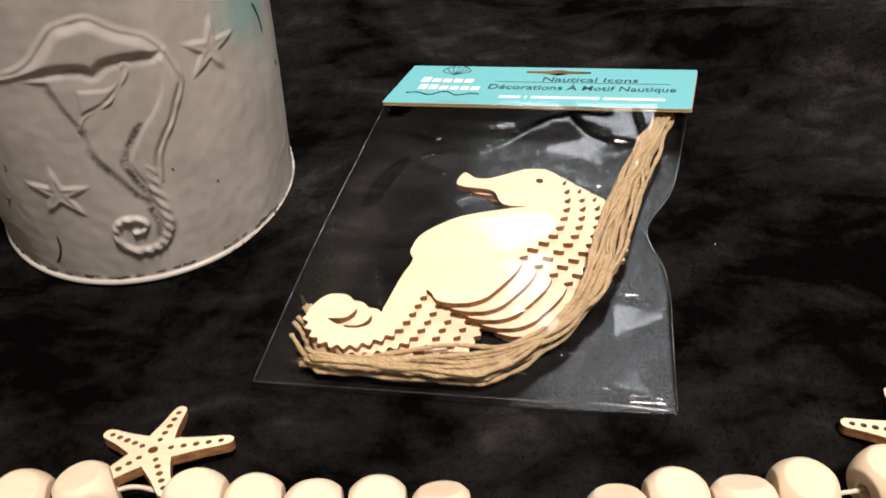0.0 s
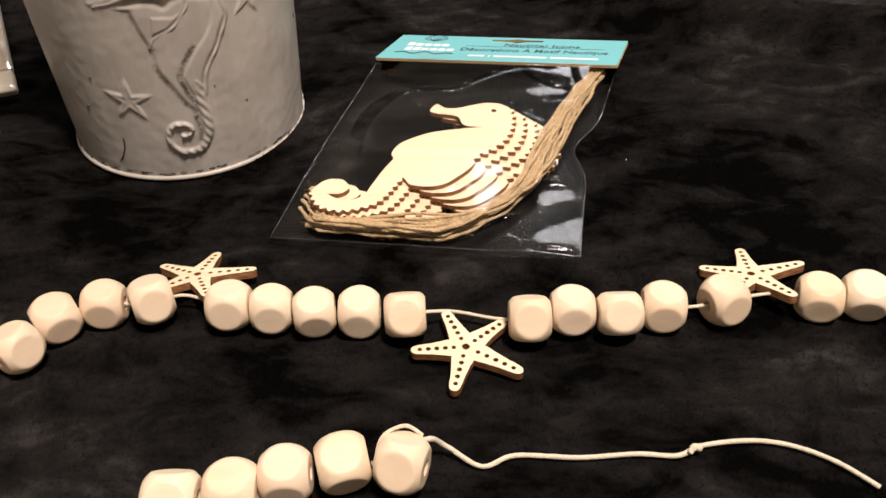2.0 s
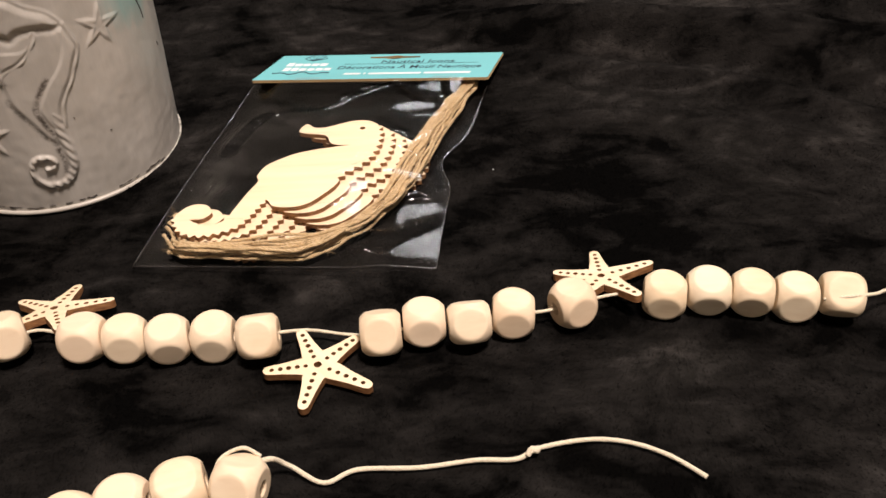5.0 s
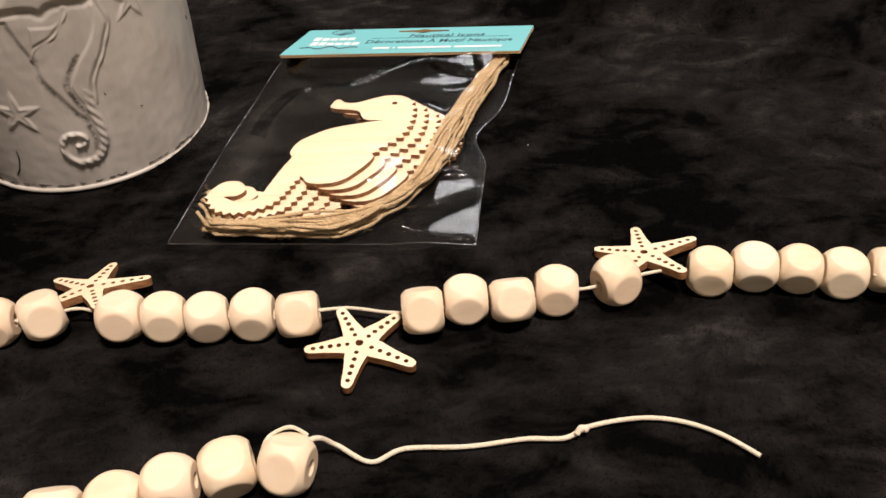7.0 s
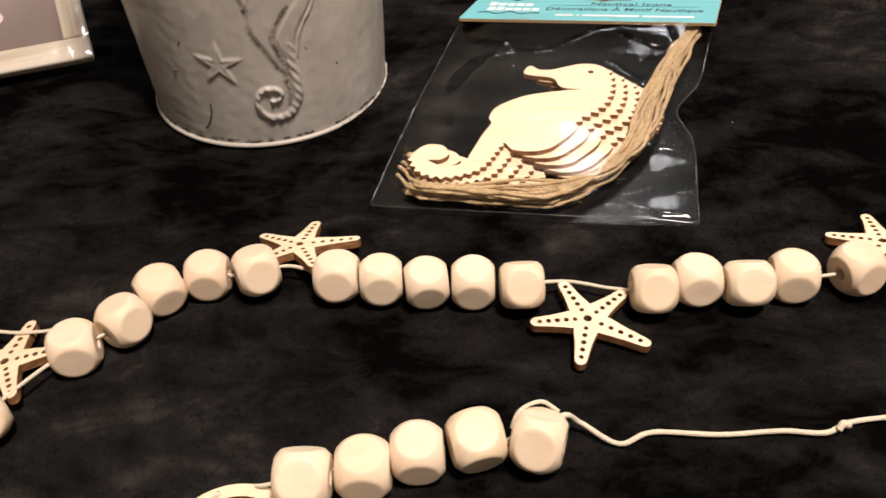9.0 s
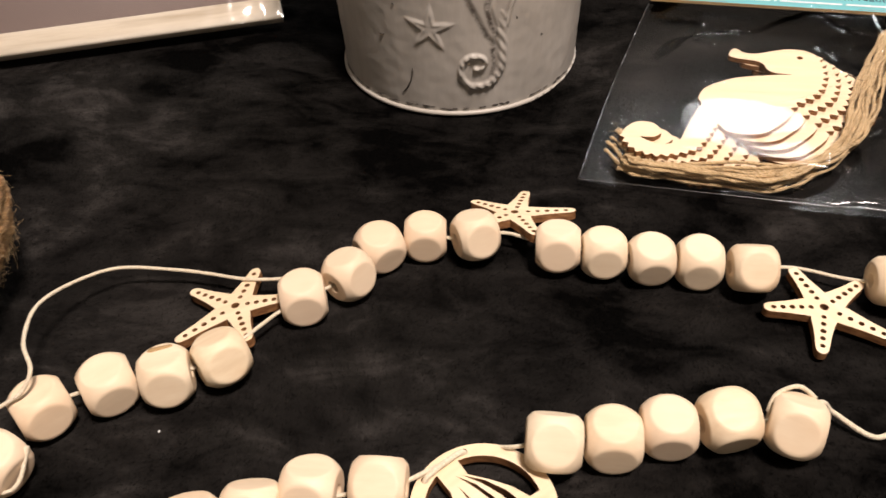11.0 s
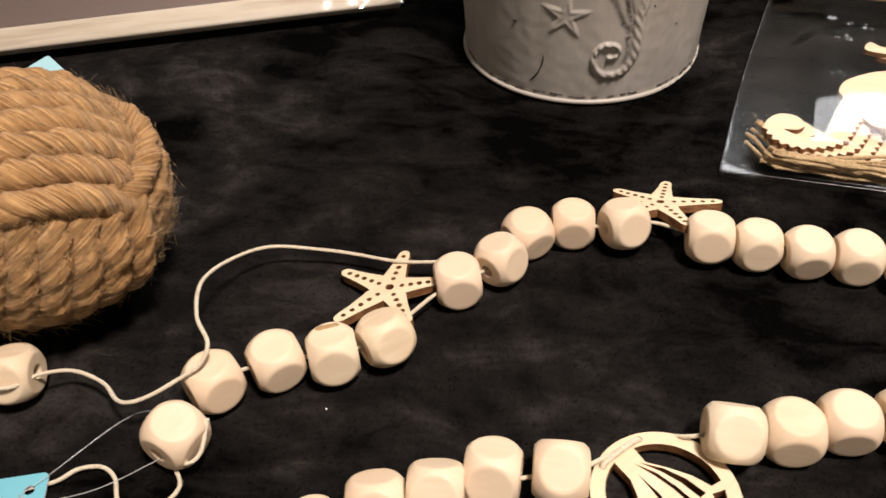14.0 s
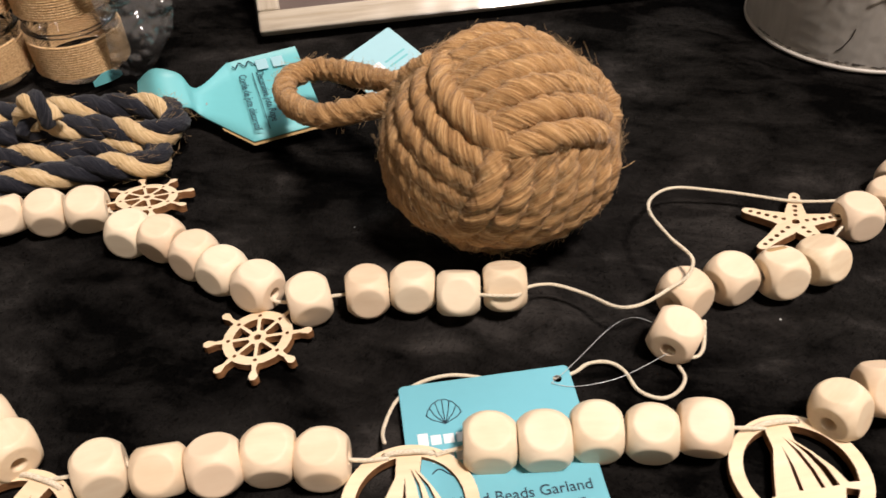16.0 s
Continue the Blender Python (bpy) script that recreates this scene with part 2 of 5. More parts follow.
def tube(path, radius, sides=8, closed=False, wobble=0.0, taper=False):
    """Verts and faces of a round tube along a path."""
    verts, faces = [], []
    fr = frames_along(path, closed)
    n = len(path)
    for i, (p, (t, a, b)) in enumerate(zip(path, fr)):
        r = radius * (1 + wobble * noise.noise(p * 400))
        if taper and not closed:
            r *= min(1, 0.5 + 3 * min(i, n - 1 - i) / n)
        for s in range(sides):
            w = 2 * math.pi * s / sides
            verts.append(p + (a * math.cos(w) + b * math.sin(w)) * r)
    for i in range(n if closed else n - 1):
        j = (i + 1) % n
        for s in range(sides):
            q = (s + 1) % sides
            faces.append((i * sides + s, i * sides + q, j * sides + q, j * sides + s))
    if not closed:
        faces.append(tuple(range(sides))[::-1])
        faces.append(tuple((n - 1) * sides + s for s in range(sides)))
    return verts, faces


def rope_mesh(mat, path, radius, lobes, lay, depth=0.16, yarns=11, fine=0.05, sides=30, closed=False, phase=0.0, wobble=0.05):
    """One twisted strand: a tube whose section has lobes for plies and finer ones for yarns, turning along its length."""
    verts, faces, along = [], [], []
    fr = frames_along(path, closed)
    n = len(path)
    total = sum((path[i + 1] - path[i]).length for i in range(n - 1))
    if closed:
        total += (path[0] - path[-1]).length
    turns = round(total / lay * lobes) / lobes if closed else total / lay
    turns2 = round(total / (lay * 1.7) * yarns) / yarns if closed else total / (lay * 1.7)
    run = 0.0
    for i, (p, (t, a, b)) in enumerate(zip(path, fr)):
        if i:
            run += (p - path[i - 1]).length
        tw, tw2 = phase + 2 * math.pi * turns * run / total, 2 * math.pi * turns2 * run / total
        swell = 1 + wobble * noise.noise(p * 300)
        for s in range(sides):
            w = 2 * math.pi * s / sides
            r = radius * swell * (1 - depth + depth * abs(math.cos(lobes * (w - tw) / 2)) + fine * math.cos(yarns * (w + tw2)))
            verts.append(p + (a * math.cos(w) + b * math.sin(w)) * r)
            along.append((radius * math.cos(w - 0.8 * tw) + phase, radius * math.sin(w - 0.8 * tw), 0.10 * run))
    for i in range(n if closed else n - 1):
        j = (i + 1) % n
        for s in range(sides):
            q = (s + 1) % sides
            faces.append((i * sides + s, i * sides + q, j * sides + q, j * sides + s))
    if not closed:
        faces.append(tuple(range(sides))[::-1])
        faces.append(tuple((n - 1) * sides + s for s in range(sides)))
    me = from_arrays("strand", verts, faces, mat)
    layer = me.attributes.new("fibre", "FLOAT_VECTOR", "POINT")
    layer.data.foreach_set("vector", np.array(along, dtype=np.float32).ravel())
    return me


def join(pieces):
    verts, faces = [], []
    for v, f in pieces:
        o = len(verts)
        verts += v
        faces += [tuple(i + o for i in q) for q in f]
    return verts, faces


def hairs(path, radius, count, seed, reach=0.004):
    """Loose fibres that stand off a strand."""
    rnd = random.Random(seed)
    pieces = []
    for _ in range(count):
        i = rnd.randrange(1, len(path) - 1)
        t = (path[i + 1] - path[i - 1]).normalized()
        d = Vector((rnd.gauss(0, 1), rnd.gauss(0, 1), rnd.gauss(0.4, 1)))
        d = (d - t * d.dot(t)).normalized()
        l = rnd.uniform(0.4, 1.5) * reach * rnd.choice((-1, 1))
        p = path[i] + d * radius * 0.95
        pieces.append(tube(spline([p, p + t * l * 0.6 + d * reach * 0.12, p + t * l + d * reach * rnd.uniform(0.0, 0.55)], 3), 0.00005, 3))
    return join(pieces)


def ply_paths(path, plies, lay, radius, closed=False, phase=0.0):
    """The paths of the plies that are twisted round a path; lay is the length of one turn."""
    fr = frames_along(path, closed)
    length = sum((path[i + 1] - path[i]).length for i in range(len(path) - 1))
    turns = length / lay
    if closed:
        turns = max(1, round(turns * plies)) / plies
    outs = []
    for k in range(plies):
        run, out = 0.0, []
        for i, (p, (t, a, b)) in enumerate(zip(path, fr)):
            if i:
                run += (p - path[i - 1]).length
            w = phase + 2 * math.pi * (k / plies + turns * run / length)
            out.append(p + (a * math.cos(w) + b * math.sin(w)) * radius)
        outs.append(out)
    return outs


def plate(name, loops, thick, face_mat, edge_mat, bevel=0.0):
    """A flat board cut to closed outlines (the first is the rim, the others holes), standing on z = 0."""
    cu = bpy.data.curves.new(name, "CURVE")
    cu.dimensions, cu.fill_mode, cu.extrude, cu.bevel_depth, cu.resolution_u = "2D", "BOTH", thick / 2 - bevel, bevel, 1
    for loop in loops:
        sp = cu.splines.new("POLY")
        sp.points.add(len(loop) - 1)
        for q, p in zip(sp.points, loop):
            q.co = (p[0], p[1], 0, 1)
        sp.use_cyclic_u = True
    ob = new(name + "_outline", cu)
    me = bpy.data.meshes.new_from_object(ob.evaluated_get(bpy.context.evaluated_depsgraph_get()))
    bpy.data.objects.remove(ob)
    bpy.data.curves.remove(cu)
    me.name = name
    me.transform(Matrix.Translation((0, 0, thick / 2)))
    me.materials.clear()
    me.materials.append(face_mat)
    me.materials.append(edge_mat)
    for p in me.polygons:
        p.material_index = 0 if abs(p.normal.z) > 0.6 else 1
    return me


def circle(x, y, r, n=14):
    return [(x + r * math.cos(2 * math.pi * i / n), y + r * math.sin(2 * math.pi * i / n)) for i in range(n)]


def words(name, text, size, mat, squeeze=1.0):
    cu = bpy.data.curves.new(name, "FONT")
    cu.body, cu.size, cu.extrude, cu.resolution_u = text, size, 0.00004, 3
    cu.offset = 0.006 * size
    ob = new(name + "_type", cu)
    me = bpy.data.meshes.new_from_object(ob.evaluated_get(bpy.context.evaluated_depsgraph_get()))
    bpy.data.objects.remove(ob)
    bpy.data.curves.remove(cu)
    me.transform(Matrix.Diagonal((squeeze, 1, 1, 1)))
    me.materials.clear()
    me.materials.append(mat)
    return me


def bar(name, w, h, mat):
    return from_arrays(name, [(0, 0, 0), (w, 0, 0), (w, h, 0), (0, h, 0), (0, 0, 0.00006), (w, 0, 0.00006), (w, h, 0.00006), (0, h, 0.00006)],
                       [(0, 3, 2, 1), (4, 5, 6, 7), (0, 1, 5, 4), (1, 2, 6, 5), (2, 3, 7, 6), (3, 0, 4, 7)], mat, False)


def rounded_box(name, w, d, h, r, mat, seg=3):
    bm = bmesh.new()
    bmesh.ops.create_cube(bm, size=1, matrix=Matrix.Diagonal((w, d, h, 1)))
    bmesh.ops.bevel(bm, geom=bm.edges[:], offset=r, segments=seg, affect="EDGES", profile=0.5)
    me = bpy.data.meshes.new(name)
    bm.to_mesh(me)
    bm.free()
    me.materials.append(mat)
    me.polygons.foreach_set("use_smooth", [True] * len(me.polygons))
    return me


def plane_frame(origin, along, up_hint=(0, 0, 1)):
    """A pose whose x runs along a direction and whose z is as near up_hint as can be."""
    x = Vector(along).normalized()
    z = (Vector(up_hint) - x * x.dot(Vector(up_hint))).normalized()
    m = Matrix((x, z.cross(x), z)).transposed().to_4x4()
    m.translation = origin
    return m


def smooth(a, b, v):
    t = min(1, max(0, (v - a) / (b - a)))
    return t * t * (3 - 2 * t)


# ---- setting: fleece-covered table, plain room round it ----
FOLDS = ((0.17, 0.285, -0.42, -0.9, 0.007, 0.009), (0.19, 0.247, -0.50, -0.6, 0.005, 0.008), (0.20, 0.205, -0.35, -0.8, 0.003, 0.010))     # x, y, slope, bend, height, width


def bed(y):
    """How far the plush gives way under the starfish garland."""
    return -0.0028 * smooth(0.03, 0.095, y)


def ground_height(x, y):
    """The lie of the fleece: flat under the things, folds behind and to the far right."""
    back = smooth(0.29, 0.46, y + 0.25 * max(0, x - 0.05))
    far = smooth(0.10, 0.22, x) * smooth(0.16, 0.28, y)
    h = back * (0.012 + 0.016 * math.sin(9 * x + 14 * y + 2 * noise.noise((x * 3, y * 3, 2))))
    h += far * 0.013 * (noise.noise((x * 9 + y * 5, y * 17 - x * 4, 5)) + 0.3)
    ridge = y - (0.315 + -0.349 * (x - 0.108)) + 0.01 * noise.noise((x * 6, 3, y * 4))
    h += 0.016 * math.exp(-(ridge / 0.014) ** 2) * smooth(0.03, 0.12, x)
    for k, (x0, y0, slope, bend, hi, wide) in enumerate(FOLDS):
        away = y - (y0 + slope * (x - x0) + bend * (x - x0) ** 2) + 0.006 * noise.noise((x * 9, k, y * 5))
        h += hi * math.exp(-(away / wide) ** 2) * smooth(0.075, 0.14, x + 0.2 * (y - 0.2))
    h += 0.0012 * noise.noise((x * 12, y * 12, 1)) * smooth(0.11, 0.16, x + 0.3 * y)
    dip = math.hypot(x + 0.1103, y - 0.2372)
    h = h * smooth(0.052, 0.085, dip) - 0.0040 * (1 - smooth(0.054, 0.082, dip))
    return h + bed(y) * (1 - smooth(0.112, 0.130, y) * smooth(-0.10, -0.06, x)) - 0.0006


def build_ground():
    xs = np.concatenate([np.linspace(-2, -0.62, 12)[:-1], np.linspace(-0.62, 0.5, 250), np.linspace(0.5, 2, 12)[1:]])
    ys = np.concatenate([np.linspace(-1.5, -0.2, 12)[:-1], np.linspace(-0.2, 0.75, 210), np.linspace(0.75, 2.2, 12)[1:]])
    verts = [(x, y, ground_height(x, y)) for y in ys for x in xs]
    w = len(xs)
    faces = [(j * w + i, j * w + i + 1, (j + 1) * w + i + 1, (j + 1) * w + i) for j in range(len(ys) - 1) for i in range(w - 1)]
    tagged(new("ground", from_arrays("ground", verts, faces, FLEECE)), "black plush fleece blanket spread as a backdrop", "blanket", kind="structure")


def build_room():
    def slab(name, lo, hi, label):
        c = [(a + b) / 2 for a, b in zip(lo, hi)]
        bm = bmesh.new()
        bmesh.ops.create_cube(bm, size=1, matrix=Matrix.Translation(c) @ Matrix.Diagonal((*[b - a for a, b in zip(lo, hi)], 1)))
        me = bpy.data.meshes.new(name)
        bm.to_mesh(me)
        bm.free()
        me.materials.append(WALLPAINT)
        tagged(new(name, me), label, "wall" if "wall" in name else "ceiling", kind="structure")
    slab("wall_north", (-2, 2.2, -0.1), (2, 2.3, 1.75), "plain warm white painted wall")
    slab("wall_south", (-2, -1.6, -0.1), (2, -1.5, 1.75), "plain warm white painted wall")
    slab("wall_west", (-2.1, -1.6, -0.1), (-2, 2.3, 1.75), "plain warm white painted wall")
    slab("wall_east", (2, -1.6, -0.1), (2.1, 2.3, 1.75), "plain warm white painted wall")
    slab("ceiling", (-2.1, -1.6, 1.75), (2.1, 2.3, 1.85), "plain white ceiling")


build_ground()
build_room()


# ---- bucket ----
BUCKET = Vector((-0.1103, 0.2372, -0.0068))


def build_bucket():
    height = 0.135
    pot = thing("metal_bucket", "whitewashed metal bucket with embossed seahorse and stars, on black fleece", "bucket", at=BUCKET)
    turn0, metre = math.radians(-72), 0.00091       # the emblem's middle faces this way; wall length of one degree

    def radius(z):
        return 0.0496 + 0.042 * z

    def soft(a, b, v):
        t = np.clip((v - a) / (b - a), 0, 1)
        return t * t * (3 - 2 * t)

    def seg(u, z, a, b):
        ax, az, bx, bz = a[0], a[1], b[0], b[1]
        t = np.clip(((u - ax) * (bx - ax) + (z - az) * (bz - az)) / max(1e-12, (bx - ax) ** 2 + (bz - az) ** 2), 0, 1)
        return np.hypot(u - ax - t * (bx - ax), z - az - t * (bz - az)), t

    # strokes on the unrolled wall: (along the wall, height, half width)
    def face(*rows):
        return [tuple(p) for p in spline([((r[0] + 72) * metre, r[1], r[2] if len(r) > 2 else 0.001) for r in rows], 5)]

    def area(*lines):
        return [p for l in lines for p in l]

    brow = face((-99, 0.0778), (-91.7, 0.0793), (-86.4, 0.0821), (-81.7, 0.0864), (-78.1, 0.0899), (-74.1, 0.0911), (-68.1, 0.0915), (-62.8, 0.0874), (-55.4, 0.0832), (-51.1, 0.0777))
    chin = face((-99, 0.0751), (-88.4, 0.0771), (-80.4, 0.0779), (-74.5, 0.0774), (-71.3, 0.0756), (-66.6, 0.0779), (-60, 0.0775), (-54.9, 0.0765))
    back = face((-51.1, 0.0777), (-48.2, 0.0689), (-48.7, 0.0656), (-51.7, 0.0604), (-54.4, 0.0557), (-58.0, 0.0513), (-60.8, 0.0464), (-62.8, 0.0380))
    groove = face((-54.9, 0.0765), (-55.7, 0.0699), (-58.8, 0.0638), (-65.0, 0.0575), (-69.2, 0.0520), (-71.5, 0.0476), (-70.5, 0.0423), (-68.0, 0.0355))
    fin = face((-78, 0.0738), (-74, 0.0730), (-67.6, 0.0728), (-62.9, 0.0773), (-62.4, 0.0752), (-65.6, 0.0712), (-70.2, 0.0671), (-77.6, 0.0641), (-80.1, 0.0602))
    belly = face((-84.8, 0.0745), (-83.1, 0.0666), (-80.5, 0.0581), (-80.0, 0.0513), (-76.2, 0.0436), (-71.8, 0.0353), (-68.5, 0.0312))
    tail = face((-65.2, 0.0440, .0034), (-65.4, 0.0365, .0030), (-64.6, 0.0308, .0027), (-64.5, 0.0252, .0025), (-65.3, 0.0198, .0023), (-68.6, 0.0150, .0021), (-72.8, 0.0134, .0019), (-78.5, 0.0140, .0018), (-82.0, 0.0174, .0017), (-82.2, 0.0222, .0016), (-80.3, 0.0256, .0015), (-77.2, 0.0268, .0014), (-72.9, 0.0258, .0013), (-71.8, 0.0233, .0012), (-74.0, 0.0212, .0011), (-76.2, 0.0214, .0010))
    regions = [(area(brow, chin[::-1]), 0.0013, 0.0034), (area(back, belly[::-1], chin[3:]), 0.0006, 0.0020), (area(back, groove[::-1]), 0.0011, 0.0026), (fin, 0.0010, 0.0018)]
    ridges = [(brow, 0.0005, 0.0009), (fin[14:], 0.0011, 0.0008), (back, 0.0009, 0.0009)]
    stars = [((-95.3 + 72) * metre, 0.0382, 0.0103, 0.25), ((-36.4 + 72) * metre, 0.0722, 0.0098, 0.1)]
    # darkened lines: wash along the grooves, painted-in shade along the chin
    wash_shade = [(groove[14:], 0.0011, 1.0), (belly[14:], 0.0010, 0.8), (face((-68.6, 0.0290), (-67.8, 0.0240), (-68.6, 0.0185)), 0.0012, 1.0), (chin[12:34], 0.0012, 0.45), (face((-84.5, 0.0730), (-82.0, 0.0660), (-79.0, 0.0600)), 0.0009, 0.55), (tail[20:34], 0.0026, 0.35)]

    def inside_by(u, z, poly):
        """Distance to a closed outline, positive inside."""
        near, odd = np.full(u.shape, 9.0), np.zeros(u.shape, dtype=bool)
        for a, b in zip(poly, poly[1:] + poly[:1]):
            near = np.minimum(near, seg(u, z, a, b)[0])
            if a[1] != b[1]:
                odd ^= ((a[1] > z) != (b[1] > z)) & (u < (b[0] - a[0]) * (z - a[1]) / (b[1] - a[1]) + a[0])
        return np.where(odd, near, -near)

    def relief(u, z):
        h = np.zeros_like(u)
        for poly, hi, edge in regions:
            h = np.maximum(h, hi * soft(-0.0003, edge, inside_by(u, z, poly)))
        for line, hi, w in ridges:
            near = np.full(u.shape, 9.0)
            for a, b in zip(line, line[1:]):
                near = np.minimum(near, seg(u, z, a, b)[0])
            h = np.maximum(h, hi * (0.75 + 0.25 * np.sin(520 * (u + z)) * np.sin(310 * (u - 0.7 * z))) * (1 - soft(0.0, 1.5, near / w)))
        for a, b in zip(tail, tail[1:]):
            d, t = seg(u, z, a, b)
            e = 1 - soft(0.25, 1.05, d / (a[2] + t * (b[2] - a[2])))
            h = np.maximum(h, 0.0013 * e * (0.84 + 0.16 * np.sin(1900 * (u + 0.7 * z))))
        for sx, sz, r, turn in stars:
            x, y = u - sx, z - sz
            d = np.hypot(x, y)
            w = (np.arctan2(y, x) - turn) % (2 * math.pi / 5) - math.pi / 5
            edge = r * (0.36 + 0.64 * (np.abs(w) / (math.pi / 5)) ** 1.9)
            h = np.maximum(h, 0.0009 * (1 - soft(0.50, 1.12, d / edge)) * (1 - 0.55 * soft(0.0, 0.7, 1 - d / edge)))
        return h

    nu, nz = 540, 270
    f = np.linspace(-1, 1, nu, endpoint=False)
    ang = math.pi * (0.42 * f + 0.58 * f ** 3)      # finer columns over the emblem
    zs = 0.0022 + (height - 0.0022) * np.arange(nz + 1) / nz
    U, Z = np.meshgrid(np.degrees(ang) * metre, zs)
    raised = relief(U, Z)
    wash_shade_depth = np.zeros_like(U)
    for line, w, amount in wash_shade:
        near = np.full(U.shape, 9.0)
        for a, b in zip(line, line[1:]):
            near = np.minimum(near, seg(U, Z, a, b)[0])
        wash_shade_depth = np.maximum(wash_shade_depth, amount * (1 - soft(0.2, 1.6, near / w)))
    verts, faces = [], []
    for j in range(nz + 1):
        for i in range(nu):
            h = raised[j, i] + 0.0003 * noise.noise((U[j, i] * 55, zs[j] * 55, 0)) + 0.00010 * noise.noise((U[j, i] * 240, zs[j] * 240, 4))
            r, w = radius(zs[j]) + h, turn0 + ang[i]
            verts.append((r * math.cos(w), r * math.sin(w), zs[j]))
    for j in range(nz):
        for i in range(nu):
            k = (i + 1) % nu
            faces.append((j * nu + i, j * nu + k, (j + 1) * nu + k, (j + 1) * nu + i))
    o = len(verts)                  # inner wall and floor
    for z, r in ((height, radius(height) - 0.0012), (0.004, radius(0.004) - 0.0012), (0.004, 0.0005)):
        for i in range(nu):
            w = turn0 + 2 * math.pi * i / nu
            verts.append((r * math.cos(w), r * math.sin(w), z))
    for j in range(2):
        for i in range(nu):
            k = (i + 1) % nu
            faces.append((o + j * nu + i, o + j * nu + k, o + (j + 1) * nu + k, o + (j + 1) * nu + i))
    me = from_arrays("bucket_body", verts, faces, POT)
    layer = me.attributes.new("wash_shade", "FLOAT", "POINT")
    layer.data.foreach_set("value", np.concatenate([wash_shade_depth.ravel(), np.zeros(3 * nu)]).astype(np.float32))
    put("body", me, pot)
    for nm, z, r, t in (("bottom_rim", 0.0013, radius(0) + 0.0004, 0.0010), ("top_rim", height, radius(height), 0.0018)):
        ring = [Vector((r * math.cos(a), r * math.sin(a), z)) for a in np.linspace(0, 2 * math.pi, 160, endpoint=False)]
        put(nm, from_arrays(nm, *tube(ring, t, 10, True), RIM), pot, "pale rolled metal rim")
    # bare-metal wear just above the rim
    random.seed(4)
    for k in range(64):
        a = turn0 + random.uniform(-1.5, 1.0)
        z, l, t = random.uniform(0.0030, 0.0042), random.uniform(0.0006, 0.0032), random.uniform(0.00010, 0.00036)
        r = radius(z) + 0.0002
        line = [Vector((r * math.cos(a + q * l / r), r * math.sin(a + q * l / r), z + 0.0003 * q * q)) for q in (-0.5, 0, 0.5)]
        put("wear_mark", from_arrays("wear_mark", *tube(line, t, 5, False, 0, True), CHIP), pot, "" if k else "dark worn paint")
    # scratches: (degrees round the wall, height)
    for t, pts in ((0.0003, [(-104.0, 0.0205), (-104.6, 0.0165), (-107.0, 0.0115), (-110.0, 0.0082)]), (0.0003, [(-13.5, 0.0757), (-10.5, 0.0698), (-9.2, 0.0640)]), (0.0004, [(-117.0, 0.0328), (-119.0, 0.0322)]), (0.0003, [(0.0, 0.0500), (0.4, 0.0480)]),
                   (0.0002, [(-82.0, 0.0712), (-80.6, 0.0675), (-79.4, 0.0650)]), (0.0002, [(-58.5, 0.0410), (-58.0, 0.0400)]), (0.0002, [(-111.0, 0.0470), (-110.2, 0.0462)]), (0.0002, [(-45.0, 0.0300), (-44.2, 0.0296)])):
        line = []
        for p in spline([(a, b, 0) for a, b in pts], 5):
            r = radius(p.y) + 0.0001
            line.append(Vector((r * math.cos(math.radians(p.x)), r * math.sin(math.radians(p.x)), p.y)))
        put("scratch", from_arrays("scratch", *tube(line, t, 5, False, 0.3, True), CHIP), pot, "dark scratch")


build_bucket()


# ---- garlands ----
BEAD_SIDE = 0.0134


def bead_mesh(name, seed):
    """A rounded wooden cube with a hole along x."""
    rnd = random.Random(seed)
    half, hole = BEAD_SIDE / 2, 0.0021
    sq = [1 + rnd.uniform(-0.03, 0.03) for _ in range(3)]
    ball = rnd.uniform(1.25, 1.32)

    def surf(d):
        box = (abs(d.x) ** 60 + abs(d.y) ** 60 + abs(d.z) ** 60) ** (1 / 60)
        s = (box ** 110 + (d.length / ball) ** 110) ** (1 / 110)
        p = d / s * half
        p = p * (1 + 0.012 * noise.noise(p * 180 + Vector((seed, 0, 0))))
        return Vector((p.x * sq[0], p.y * sq[1], p.z * sq[2]))

    na, nt = 88, 68
    t0 = math.atan(hole / half)
    verts, faces = [], []
    rows = [("in", 0.0), ("in", 0.55)] + [("out", t0 + (math.pi - 2 * t0) * i / nt) for i in range(nt + 1)] + [("in", -0.55), ("in", 0.0)]
    for kind, v in rows:
        for i in range(na):
            a = 2 * math.pi * i / na
            if kind == "in":
                verts.append(Vector((half * v, hole * 0.95 * math.cos(a), hole * 0.95 * math.sin(a))))
            else:
                verts.append(surf(Vector((math.cos(v), math.sin(v) * math.cos(a), math.sin(v) * math.sin(a)))))
    for j in range(len(rows) - 1):
        for i in range(na):
            k = (i + 1) % na
            faces.append((j * na + i, (j + 1) * na + i, (j + 1) * na + k, j * na + k))
    return from_arrays(name, verts, faces, BEAD)


BEADS = [bead_mesh("bead", s) for s in range(5)]


